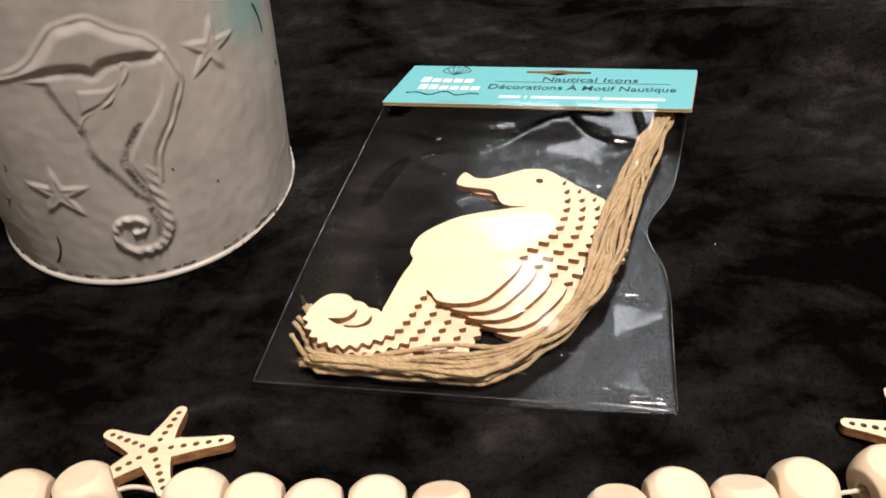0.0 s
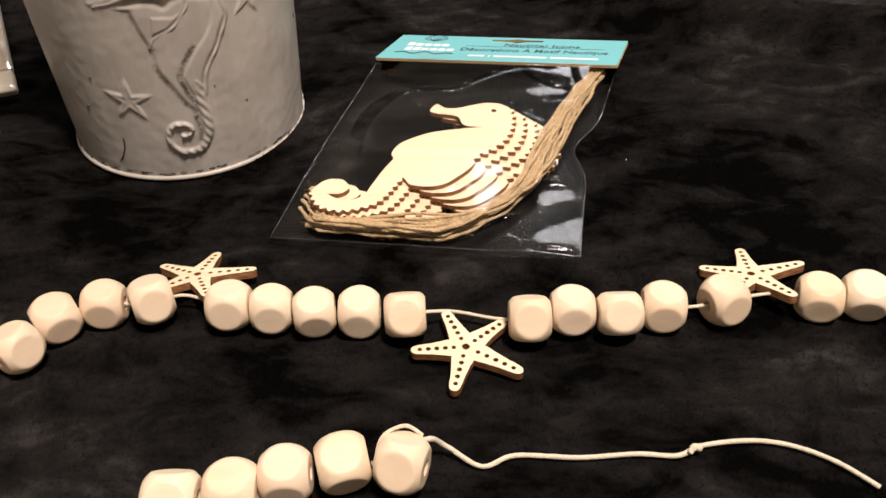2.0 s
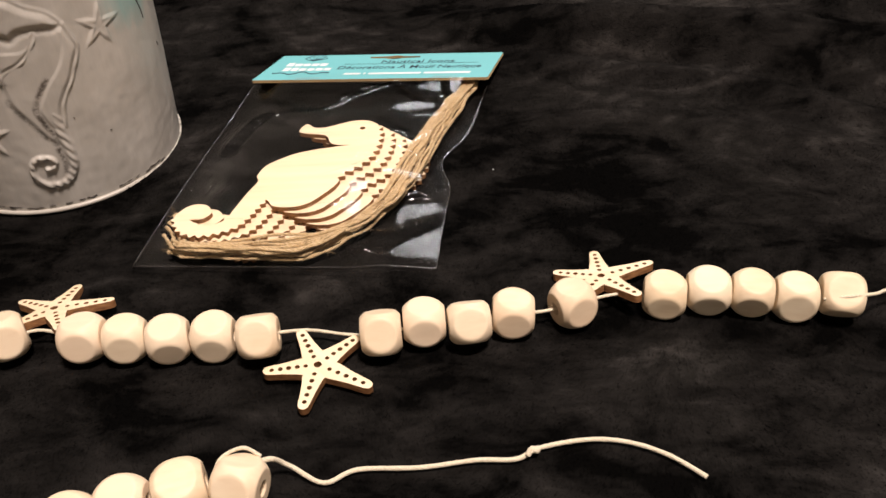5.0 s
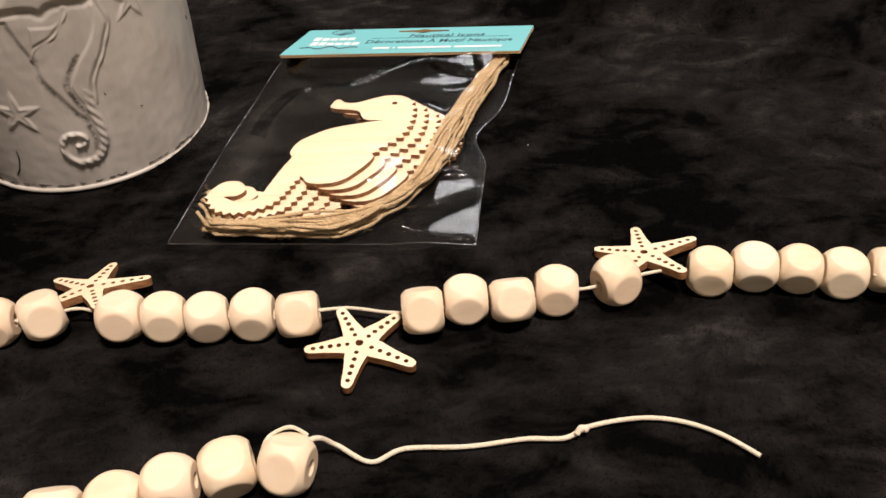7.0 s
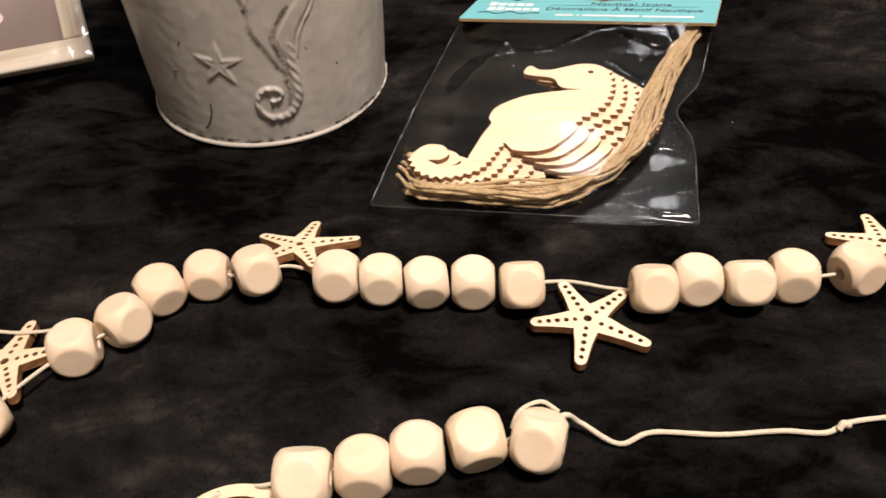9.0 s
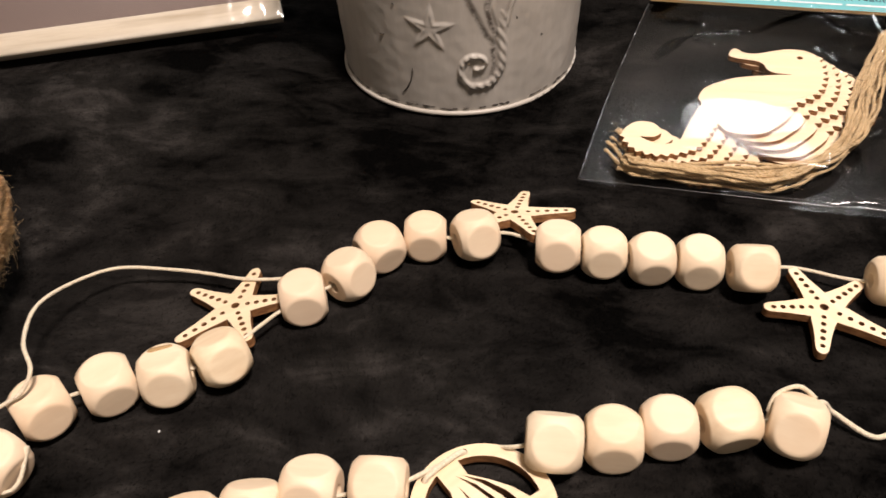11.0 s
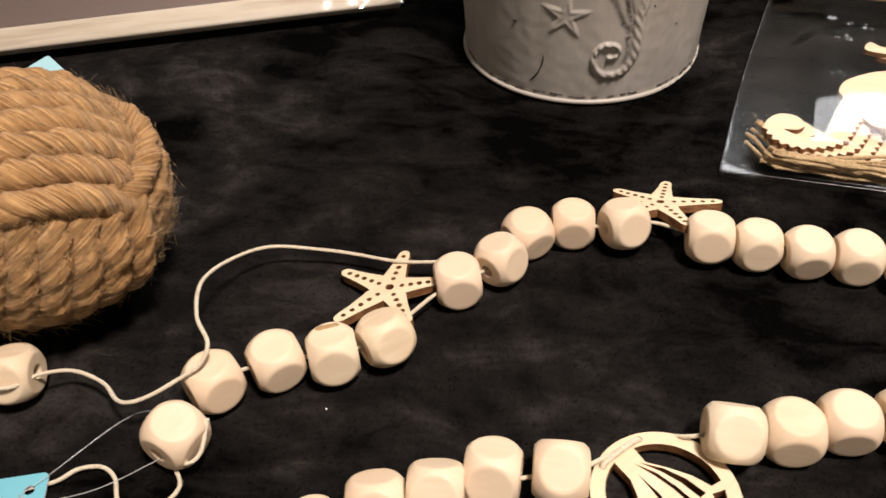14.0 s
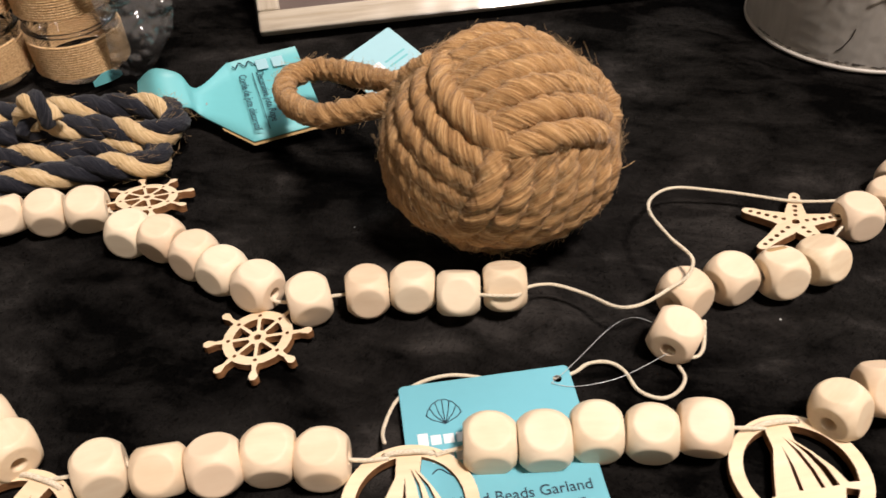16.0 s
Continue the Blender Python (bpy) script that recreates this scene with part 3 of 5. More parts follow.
def star_loops(r):
    """Outline of a slightly lopsided starfish with rows of holes."""
    reach = [1.0, 0.98, 1.0, 1.05, 1.16]
    loop, holes = [], [circle(0, 0, r * 0.075, 12)]
    for k in range(5):
        a = math.radians(90 + 72 * k)
        R = r * reach[k]
        for s, w in ((0.30, -0.20), (0.62, -0.135), (0.88, -0.105), (0.97, -0.07), (1.0, 0.0), (0.97, 0.07), (0.88, 0.105), (0.62, 0.135), (0.30, 0.20)):
            x, y = s * R, w * r
            loop.append((x * math.cos(a) - y * math.sin(a), x * math.sin(a) + y * math.cos(a), 0))
        for q in range(5):
            d = R * (0.22 + 0.155 * q)
            holes.append(circle(d * math.cos(a), d * math.sin(a), r * (0.050 - 0.003 * abs(q - 2)), 10))
    return [[(p.x, p.y) for p in spline(loop, 3, True)]] + holes


def wheel_loops(r):
    """A ship's wheel: rim with eight handles, eight spokes, holes in the rim."""
    rim, outer = 0.63 * r, []
    for k in range(8):
        a = 2 * math.pi * k / 8
        for s, w in ((rim, -0.16), (rim * 1.02, -0.05), (0.78 * r, -0.035), (0.84 * r, -0.06), (0.93 * r, -0.085), (r, -0.04), (r, 0.04), (0.93 * r, 0.085), (0.84 * r, 0.06), (0.78 * r, 0.035), (rim * 1.02, 0.05), (rim, 0.16)):
            y = w * r
            outer.append((s * math.cos(a) - y * math.sin(a), s * math.sin(a) + y * math.cos(a)))
    loops = [outer]
    for k in range(8):
        a0, a1 = 2 * math.pi * k / 8, 2 * math.pi * (k + 1) / 8
        ri, ro = 0.17 * r, 0.46 * r
        gap = 0.032 * r
        seg = [((ri * math.cos(a), ri * math.sin(a))) for a in (a0 + gap / ri, a1 - gap / ri)]
        seg += [((ro * math.cos(a), ro * math.sin(a))) for a in np.linspace(a1 - gap / ro, a0 + gap / ro, 6)]
        loops.append(seg)
        loops.append(circle(0.545 * r * math.cos(a0), 0.545 * r * math.sin(a0), 0.038 * r, 8))
    loops.append(circle(0, 0, 0.07 * r, 10))
    return loops


def boat_loops(r):
    """A round disc pierced to leave a sailing boat inside its ring; two stitch holes at the top."""
    loops = [circle(0, 0, r, 64)]
    ri = 0.80 * r

    def arc(a0, a1, rr=ri, n=14):
        return [(rr * math.cos(math.radians(a)), rr * math.sin(math.radians(a))) for a in np.linspace(a0, a1, n)]
    loops.append(arc(103, 205) + [(-0.52 * r, -0.30 * r), (-0.36 * r, 0.10 * r), (-0.20 * r, 0.45 * r)])
    loops.append(arc(-22, 76) + [(0.16 * r, 0.52 * r), (0.34 * r, 0.26 * r), (0.50 * r, -0.02 * r), (0.58 * r, -0.28 * r)])
    for pts in ([(0.02, 0.60), (0.10, 0.30), (0.15, 0.0), (0.16, -0.30), (0.22, -0.30), (0.21, 0.0), (0.15, 0.32)],
                [(0.09, 0.56), (0.22, 0.28), (0.30, 0.0), (0.33, -0.30), (0.44, -0.30), (0.40, 0.0), (0.28, 0.30)],
                [(-0.06, 0.46), (-0.10, 0.10), (-0.16, -0.28), (-0.10, -0.29), (-0.05, 0.10)]):
        loops.append([(px * r, py * r) for px, py in pts])
    loops.append(arc(212, 328) + [(0.50 * r, -0.36 * r), (0.36 * r, -0.62 * r), (-0.36 * r, -0.62 * r), (-0.50 * r, -0.36 * r)])
    for s in (-1, 1):
        loops.append(circle(s * 0.35 * r, 0.83 * r, 0.055 * r, 10))
    return loops


STAR = plate("starfish", star_loops(0.0171), 0.0027, PLY, BURNT)
WHEEL = plate("ship_wheel", wheel_loops(0.0166), 0.0026, PLY, BURNT)
BOAT = plate("sailboat_ring", boat_loops(0.0175), 0.0028, PLY, BURNT)


def cord_part(parent, points, radius=0.00056, label="", name="cord", mat=None, steps=8):
    points = [(x, y - bed(y), z + bed(y - bed(y))) for x, y, z in points]
    path = spline([local(parent, p) for p in points], steps)
    return put(name, from_arrays(name, *tube(path, radius, 8, False, 0.12), mat or CORD), parent, label)


def string_beads(parent, run, seed):
    """Beads of one run: plan place, heading of the hole and roll about it."""
    rnd = random.Random(seed)
    for x, y, yaw, roll in run:
        a = math.radians(roll)
        lift = BEAD_SIDE / 2 * min(1.27, abs(math.cos(a)) + abs(math.sin(a)))
        put("bead", BEADS[rnd.randrange(5)], parent, "", pose(*local(parent, (x, y, lift - 0.0003 + bed(y))), roll, rnd.uniform(-2, 2), yaw))


def build_star_garland():
    g = thing("starfish_garland", "cream wooden bead garland with cut plywood starfish on cotton cord", "bead garland", "bead garlands", (0.0, 0.1, 0))
    runs = [[(0.1847, 0.1008, -196, -39), (0.1703, 0.1025, 166, 3), (0.1565, 0.1048, 165, -12), (0.1426, 0.1071, 169, -12), (0.1280, 0.1072, -194, -3)],
            [(0.0967, 0.1051, -159, 9)],
            [(0.0767, 0.1026, -185, 3), (0.0619, 0.0982, -177, 39), (0.0473, 0.1004, -179, 9), (0.0334, 0.0959, -178, 36)],
            [(-0.0060, 0.0976, 184, 39), (-0.0209, 0.1001, 182, -3), (-0.0353, 0.0995, 189, -9), (-0.0495, 0.1012, 186, 6), (-0.0634, 0.1022, 182, 12)],
            [(-0.0893, 0.1043, 209, 20)],
            [(-0.1051, 0.1040, -173, 0), (-0.1186, 0.0969, -141, -6)],
            [(-0.1253, 0.0830, -121, 15), (-0.1368, 0.0728, -161, 3)],
            [(-0.1521, 0.0457, -137, 24), (-0.1648, 0.0381, -156, 12), (-0.1798, 0.0342, -139, -3), (-0.1937, 0.0247, -131, 6)],
            [(-0.1966, 0.0072, 72, 12)]]
    for n, run in enumerate(runs):
        string_beads(g, run, n)
    strip = [local(g, (-0.1666 + 0.0050 * math.cos(0.42) * q, 0.0424 + 0.0050 * math.sin(0.42) * q, 0.0123 - 0.0004 * q * q)) for q in (-1, -0.5, 0, 0.5, 1)]
    put("bark_strip", from_arrays("bark_strip", *tube(strip, 0.0014, 8, False, 0.3, True), KRAFT), g, "brown strip of bark left on a bead")
    for x, y, z, tx, ty, turn in ((0.0132, 0.0868, -0.0006, 1, 1, -48), (0.1091, 0.1178, 0.0015, -11, -4, -2), (-0.0778, 0.1174, 0.0015, -15, -2, -9), (-0.1562, 0.0682, 0.0010, -4, -6, -148)):
        put("starfish", STAR, g, "cut plywood starfish with pierced dots", pose(*local(g, (x, y, z)), tx, ty, 0) @ pose(0, 0, 0, 0, 0, turn))
    h = BEAD_SIDE / 2
    cord_part(g, [(0.215, 0.104, .004), (0.200, 0.098, .009), (0.193, 0.0935, .012), (0.1849, 0.0925, .0125), (0.177, 0.0945, .010)], label="thin cream cotton cord")
    cord_part(g, [(0.160, 0.102, h), (0.127, 0.1044, h), (0.118, 0.107, .006), (0.108, 0.1045, .0075), (0.0962, 0.1022, h), (0.086, 0.1005, .006), (0.076, 0.0998, h), (0.0331, 0.0947, h), (0.0235, 0.0965, .0045), (0.0100, 0.1000, .0042), (0.0020, 0.0975, h), (-0.0066, 0.0965, h)])
    cord_part(g, [(-0.05, 0.0991, h), (-0.0622, 0.1002, h), (-0.0705, 0.1030, .006), (-0.0800, 0.1055, .0062), (-0.0877, 0.1028, h), (-0.096, 0.1015, .006), (-0.104, 0.1012, h), (-0.1182, 0.0949, h), (-0.124, 0.0817, h), (-0.1361, 0.071, h), (-0.1425, 0.0650, .006), (-0.1480, 0.0555, .0065), (-0.153, 0.0465, h), (-0.1651, 0.0386, h), (-0.1795, 0.0345, h), (-0.1935, 0.0262, h)])
    # loose loop that runs on over the end bead
    cord_part(g, [(-0.1400, 0.0770, .0085), (-0.1491, 0.0770, .0068), (-0.1583, 0.0772, .0060), (-0.1690, 0.0785, .0058), (-0.1800, 0.0785, .0064), (-0.1960, 0.0755, .0085), (-0.2040, 0.0650, .0120), (-0.2058, 0.0510, .0165), (-0.2000, 0.0360, .0195), (-0.1935, 0.0275, .0195), (-0.1945, 0.0225, .0165),
                  (-0.1990, 0.0190, .0145), (-0.2050, 0.0140, .0130), (-0.2100, 0.0118, .0120), (-0.2150, 0.0135, .0100), (-0.2230, 0.0200, .0070), (-0.2330, 0.0225, .0070), (-0.2400, 0.0185, .0090), (-0.2430, 0.0125, .0110), (-0.2480, 0.0108, .0115), (-0.2550, 0.0105, .0112)])
    # tail that leaves the end bead and runs under the tag
    cord_part(g, [(-0.1970, 0.0030, .0045), (-0.1950, 0.0005, .0022), (-0.1930, -0.0030, .0012), (-0.1950, -0.0082, .0012), (-0.1996, -0.0114, .0012), (-0.2058, -0.0096, .0012), (-0.2100, -0.0032, .0012), (-0.2149, -0.0008, .0012), (-0.2205, -0.0024, .0011), (-0.2250, -0.0067, .0009),
                  (-0.2358, -0.0110, .0008), (-0.2470, -0.0121, .0008), (-0.2584, -0.0130, .0012), (-0.2674, -0.0176, .0012), (-0.2722, -0.0249, .0012), (-0.2733, -0.0347, .0014), (-0.2712, -0.0407, .0042)])
    cord_part(g, [(-0.1985, 0.0020, .0065), (-0.1915, 0.0008, .0060), (-0.1888, 0.0040, .0070), (-0.1890, 0.0110, .0110)])


def build_boat_garland():
    g = thing("sailboat_garland", "cream wooden bead garland with round plywood sailboat discs", "bead garland", "bead garlands", (-0.1, 0.0, 0))
    h = BEAD_SIDE / 2
    runs = [[(-0.0037, 0.0397, -195, 33), (-0.0196, 0.0398, -164, -15), (-0.0342, 0.0364, -175, -6), (-0.0476, 0.0320, -177, 0), (-0.0620, 0.0283, -178, -42)],
            [(-0.1019, 0.0114, -177, -30), (-0.1175, 0.0085, -180, 27), (-0.1296, 0.0014, -174, -45), (-0.1426, -0.0039, -167, 39), (-0.1547, -0.0128, -124, 18)],
            [(-0.1897, -0.0247, -178, -24), (-0.2027, -0.0284, -176, -12), (-0.2167, -0.0301, -170, -9), (-0.2297, -0.0353, -167, -12), (-0.2436, -0.0380, -168, -6)],
            [(-0.2851, -0.0498, -166, -3), (-0.2989, -0.0515, -162, -9), (-0.3114, -0.0572, -153, 21), (-0.3246, -0.0611, -159, -39), (-0.3403, -0.0634, -145, 6)],
            [(-0.3676, -0.0618, -215, 10), (-0.3790, -0.0550, -212, 4)]]
    for n, run in enumerate(runs):
        string_beads(g, run, 20 + n)
    for x, y, turn in ((-0.0773, 0.0114, 47), (-0.1655, -0.0310, 21), (-0.2606, -0.0570, 14.5), (-0.3586, -0.0815, -8)):
        put("sailboat_disc", BOAT, g, "round plywood disc with a pierced sailing boat", pose(*local(g, (x, y, 0.0012)), 0, 0, turn))
        c, s = math.cos(math.radians(turn)), math.sin(math.radians(turn))
        R = 0.0175
        pts = [(x + (px * c - py * s) * R, y + (px * s + py * c) * R, z) for px, py, z in ((0.36, 0.83, .0015), (0.345, 0.83, .0038), (0.18, 0.84, .0048), (-0.18, 0.84, .0048), (-0.345, 0.83, .0038), (-0.36, 0.83, .0015))]
        cord_part(g, pts, 0.0008)
    cord_part(g, [(-0.012, 0.0400, h), (0.0020, 0.0455, .0100), (0.0077, 0.0478, .0040), (0.0174, 0.0433, .0012), (0.0267, 0.0469, .0012), (0.0441, 0.0463, .0012), (0.0601, 0.0476, .0012), (0.0712, 0.0471, .0012), (0.0789, 0.0505, .0012), (0.0929, 0.0522, .0012), (0.1039, 0.0504, .0012), (0.1139, 0.0453, .0012), (0.1224, 0.0375, .0012)], 0.00072, "loose cream cotton cord end")
    cord_part(g, [(-0.0105, 0.0412, .0105), (-0.0085, 0.0445, .0135), (-0.0030, 0.0470, .0140), (0.0015, 0.0460, .0112)])
    put("knot", from_arrays("knot", *tube(spline([local(g, p) for p in ((0.0745, 0.0480, .0014), (0.0758, 0.0493, .0026), (0.0772, 0.0490, .0020), (0.0765, 0.0500, .0012), (0.0752, 0.0488, .0022), (0.0780, 0.0502, .0014))], 6), 0.0009, 7), CORD), g)
    cord_part(g, [(-0.047, 0.0323, h), (-0.0613, 0.0304, h), (-0.0705, 0.0275, .006), (-0.0750, 0.0285, .0035)])
    cord_part(g, [(-0.0900, 0.0210, .004), (-0.0960, 0.0150, .006), (-0.1024, 0.0118, h), (-0.1292, 0.0022, h), (-0.1540, -0.0110, h), (-0.1590, -0.0160, .004)])
    cord_part(g, [(-0.1730, -0.0190, .004), (-0.1800, -0.0215, .006), (-0.1890, -0.0233, h), (-0.2164, -0.0307, h), (-0.2435, -0.0378, h), (-0.2520, -0.0402, .0055), (-0.2570, -0.0420, .0040)])
    cord_part(g, [(-0.2690, -0.0450, .004), (-0.2760, -0.0478, .0055), (-0.2854, -0.0494, h), (-0.3128, -0.0563, h), (-0.3410, -0.0630, h), (-0.3480, -0.0650, .0055), (-0.3560, -0.0670, .004)])


def build_wheel_garland():
    g = thing("ship_wheel_garland", "cream wooden bead garland with cut plywood ship wheels", "bead garland", "bead garlands", (-0.33, 0.01, 0))
    h = BEAD_SIDE / 2
    runs = [[(-0.2477, 0.0184, -168, 27), (-0.2612, 0.0132, -169, 39), (-0.2755, 0.0138, -168, 12), (-0.2893, 0.0102, -161, 9)],
            [(-0.3061, 0.0037, -151, -12)],
            [(-0.3240, 0.0069, 160, 9), (-0.3379, 0.0121, 162, 6), (-0.3501, 0.0179, 165, 3), (-0.3640, 0.0232, 170, -9), (-0.3771, 0.0249, 180, 0)],
            [(-0.3963, 0.0327, -156, -21), (-0.4104, 0.0295, -153, -12), (-0.4239, 0.0249, -145, 30)],
            [(-0.4378, 0.0232, -170, 0), (-0.4518, 0.0222, -176, 10)]]
    for n, run in enumerate(runs):
        string_beads(g, run, 40 + n)
    put("ship_wheel", WHEEL, g, "cut plywood ship wheel", pose(*local(g, (-0.3182, -0.0101, 0.0008)), -1, -5, 15.8))
    put("ship_wheel", WHEEL, g, "cut plywood ship wheel", pose(*local(g, (-0.3805, 0.0441, 0.0035)), -13, -0.5, 0) @ pose(0, 0, 0, 0, 0, 34.8))
    cord_part(g, [(-0.2477, 0.0190, h), (-0.2758, 0.0140, h), (-0.2896, 0.0109, h), (-0.2985, 0.0075, h), (-0.3064, 0.0048, h), (-0.3130, 0.0030, .0060), (-0.3180, 0.0035, .0055), (-0.3243, 0.0071, h), (-0.3506, 0.0180, h), (-0.3772, 0.0260, h), (-0.3850, 0.0320, .0075), (-0.3979, 0.0344, h), (-0.4253, 0.0275, h), (-0.4600, 0.0245, h)], label="thin cream cotton cord")


build_star_garland()
build_boat_garland()
build_wheel_garland()


# ---- product tag under the beads ----
def card_on(name, w, d, thick, mat, edge, holes=(), r=0.0015):
    loop = []
    for cx, cy, a0 in ((w - r, d - r, 0), (r, d - r, 90), (r, r, 180), (w - r, r, 270)):
        loop += [(cx + r * math.cos(math.radians(a0 + k * 22.5)), cy + r * math.sin(math.radians(a0 + k * 22.5))) for k in range(5)]
    return plate(name, [loop] + list(holes), thick, mat, edge)


def shell_icon(parent, m, size, mat):
    """A scallop drawn with a few thin strokes."""
    lines = []
    for k in range(7):
        a = math.radians(90 + (k - 3) * 22)
        lines.append([(0, 0, 0), (0.45 * size * math.cos(a), 0.55 * size * math.sin(a), 0), (0.62 * size * math.cos(a), 0.95 * size * math.sin(a), 0)])
    rim = [(0.62 * size * math.cos(math.radians(90 + k * 11)), 0.95 * size * math.sin(math.radians(90 + k * 11)) + (0.03 * size if k % 2 else 0), 0) for k in range(-6, 7)]
    me = from_arrays("shell_icon", *join([tube([Vector(p) for p in l], size * 0.018, 4) for l in lines + [rim]]), mat)
    put("shell_icon", me, parent, "printed scallop shell", m)


def logo_row(parent, x, y, size, count, z):
    """A row of plain rounded white blocks in place of a printed brand mark."""
    for k in range(count):
        h = size * (1.0, 0.72, 0.72, 0.70, 0.72, 0.95)[(k * 5 + count) % 6]
        w = size * 0.66
        me = bar("logo_block", w, h, WHITEINK)
        put("logo_block", me, parent, "plain white logo shape", pose(x + k * size * 0.82, y, z))


def build_tag():
    o, x = Vector((-0.2724, -0.0209, 0.0022)), Vector((0.0462, 0.0161, 0))
    w, d = x.length, 0.078
    t = new("product_tag", card_on("product_tag", w, d, 0.0004, TAGBLUE, WHITEINK, [circle(w - 0.0040, d - 0.0045, 0.0013, 14)]))
    m = plane_frame(o, x)
    t.matrix_world = m @ Matrix.Translation((0, -d, 0))
    tagged(t, "glossy blue card product tag lying under beads", "tag")
    z = 0.00042
    put("text_line", words("text_line", "Wood Beads Garland", 0.0043, INK), t, "printed dark words", pose(0.0080, d - 0.0400, z))
    put("text_rule", bar("text_rule", 0.038, 0.0003, INK), t, "", pose(0.005, d - 0.0425, z))
    put("text_bar", bar("text_bar", 0.032, 0.0026, INK), t, "unreadable printed line", pose(0.008, d - 0.0470, z))
    shell_icon(t, pose(0.0115, d - 0.0145, z), 0.0085, INK)
    logo_row(t, 0.0035, d - 0.0208, 0.0042, 5, z)
    logo_row(t, 0.0065, d - 0.0264, 0.0040, 6, z)
    put("knot_icon", from_arrays("knot_icon", *tube([Vector((0.006 + 0.014 * i / 40, d - 0.0295 + 0.0012 * math.sin(i / 40 * 12), z)) for i in range(41)], 0.0002, 4), INK), t)


def build_nylon():
    n = thing("nylon_loop", "clear thin nylon thread looped through tag and bead", "thread", at=(-0.21, 0.0, 0))
    mat = make_plain("clear_nylon", (0.55, 0.56, 0.56), 0.15, 0.8)
    cord_part(n, [(-0.2300, -0.0125, .0030), (-0.2251, -0.0059, .0035), (-0.2149, 0.0100, .0042), (-0.2085, 0.0145, .0050), (-0.2030, 0.0120, .0065)], 0.00009, name="thread", mat=mat)
    cord_part(n, [(-0.2300, -0.0125, .0030), (-0.2230, -0.0127, .0032), (-0.2107, -0.0078, .0040), (-0.1965, 0.0030, .0060)], 0.00009, name="thread", mat=mat)


build_tag()
build_nylon()


# ---- packet of wooden seahorses ----
SEA = [(0.0013, 0.2181), (-0.0009, 0.2119), (0.0097, 0.2086), (0.012, 0.2034), (0.0145, 0.2011), (0.0205, 0.2003), (0.0155, 0.1997), (0.0046, 0.1977), (-0.003, 0.1951), (-0.0121, 0.1887), (-0.0154, 0.1815), (-0.0147, 0.1774), (-0.0178, 0.1705), (-0.0214, 0.161), (-0.0239, 0.1545), (-0.0279, 0.1517), (-0.0328, 0.1519), (-0.0374, 0.1551), (-0.0343, 0.1546), (-0.0307, 0.1568), (-0.03, 0.16), (-0.0332, 0.164), (-0.0391, 0.1635), (-0.0436, 0.1564), (-0.0409, 0.1489), (-0.0363, 0.1456), (-0.0307, 0.1448), (-0.0243, 0.1464), (-0.0189, 0.1494), (-0.0154, 0.1542), (-0.0125, 0.1601), (-0.0099, 0.1646), (-0.0072, 0.161), (-0.0009, 0.1597), (0.0057, 0.1614), (0.0118, 0.1674), (0.016, 0.173), (0.0186, 0.1793), (0.0253, 0.185), (0.0299, 0.1912), (0.0331, 0.2017), (0.0332, 0.2125), (0.029, 0.218), (0.023, 0.2192), (0.017, 0.2177), (0.01, 0.215), (0.0051, 0.2152)]


def seahorse_mesh():
    c = Vector((0.0, 0.178, 0))
    dense = spline([Vector((x, y, 0)) - c for x, y in SEA], 18, True)
    n = len(dense)
    out, run = [], 0.0
    for i, p in enumerate(dense):
        k = i / 18
        t = (dense[(i + 1) % n] - dense[i - 1]).normalized()
        run += (p - dense[i - 1]).length
        tooth = 23 <= k <= 31 or 36.4 <= k <= 41.3
        out.append(p + Vector((t.y, -t.x, 0)) * ((0.0011 if k > 33 else 0.0007) * math.sin(2 * math.pi * run / (0.0044 if k > 33 else 0.0034)) if tooth else 0.00012 * noise.noise(p * 500)))
    eye = Vector((0.0254, 0.2129, 0)) - c
    return plate("seahorse", [[(p.x, p.y) for p in out], circle(eye.x, eye.y, 0.0012, 12)], 0.0019, PLY, BURNT)


def build_seahorses():
    me = seahorse_mesh()
    n = 5
    for k in range(n):
        ob = new("wooden_seahorse", me)
        ob.matrix_world = pose(0.0043 * k, 0.178 - 0.0015 * k, 0.0006 + 0.00195 * (n - 1 - k), 0.3, 0.3, -0.8 * k)
        tagged(ob, "flat laser-cut plywood seahorse in a fanned stack" if k else "flat laser-cut plywood seahorse on top of the stack", "wooden seahorse", "seahorses in the bag")


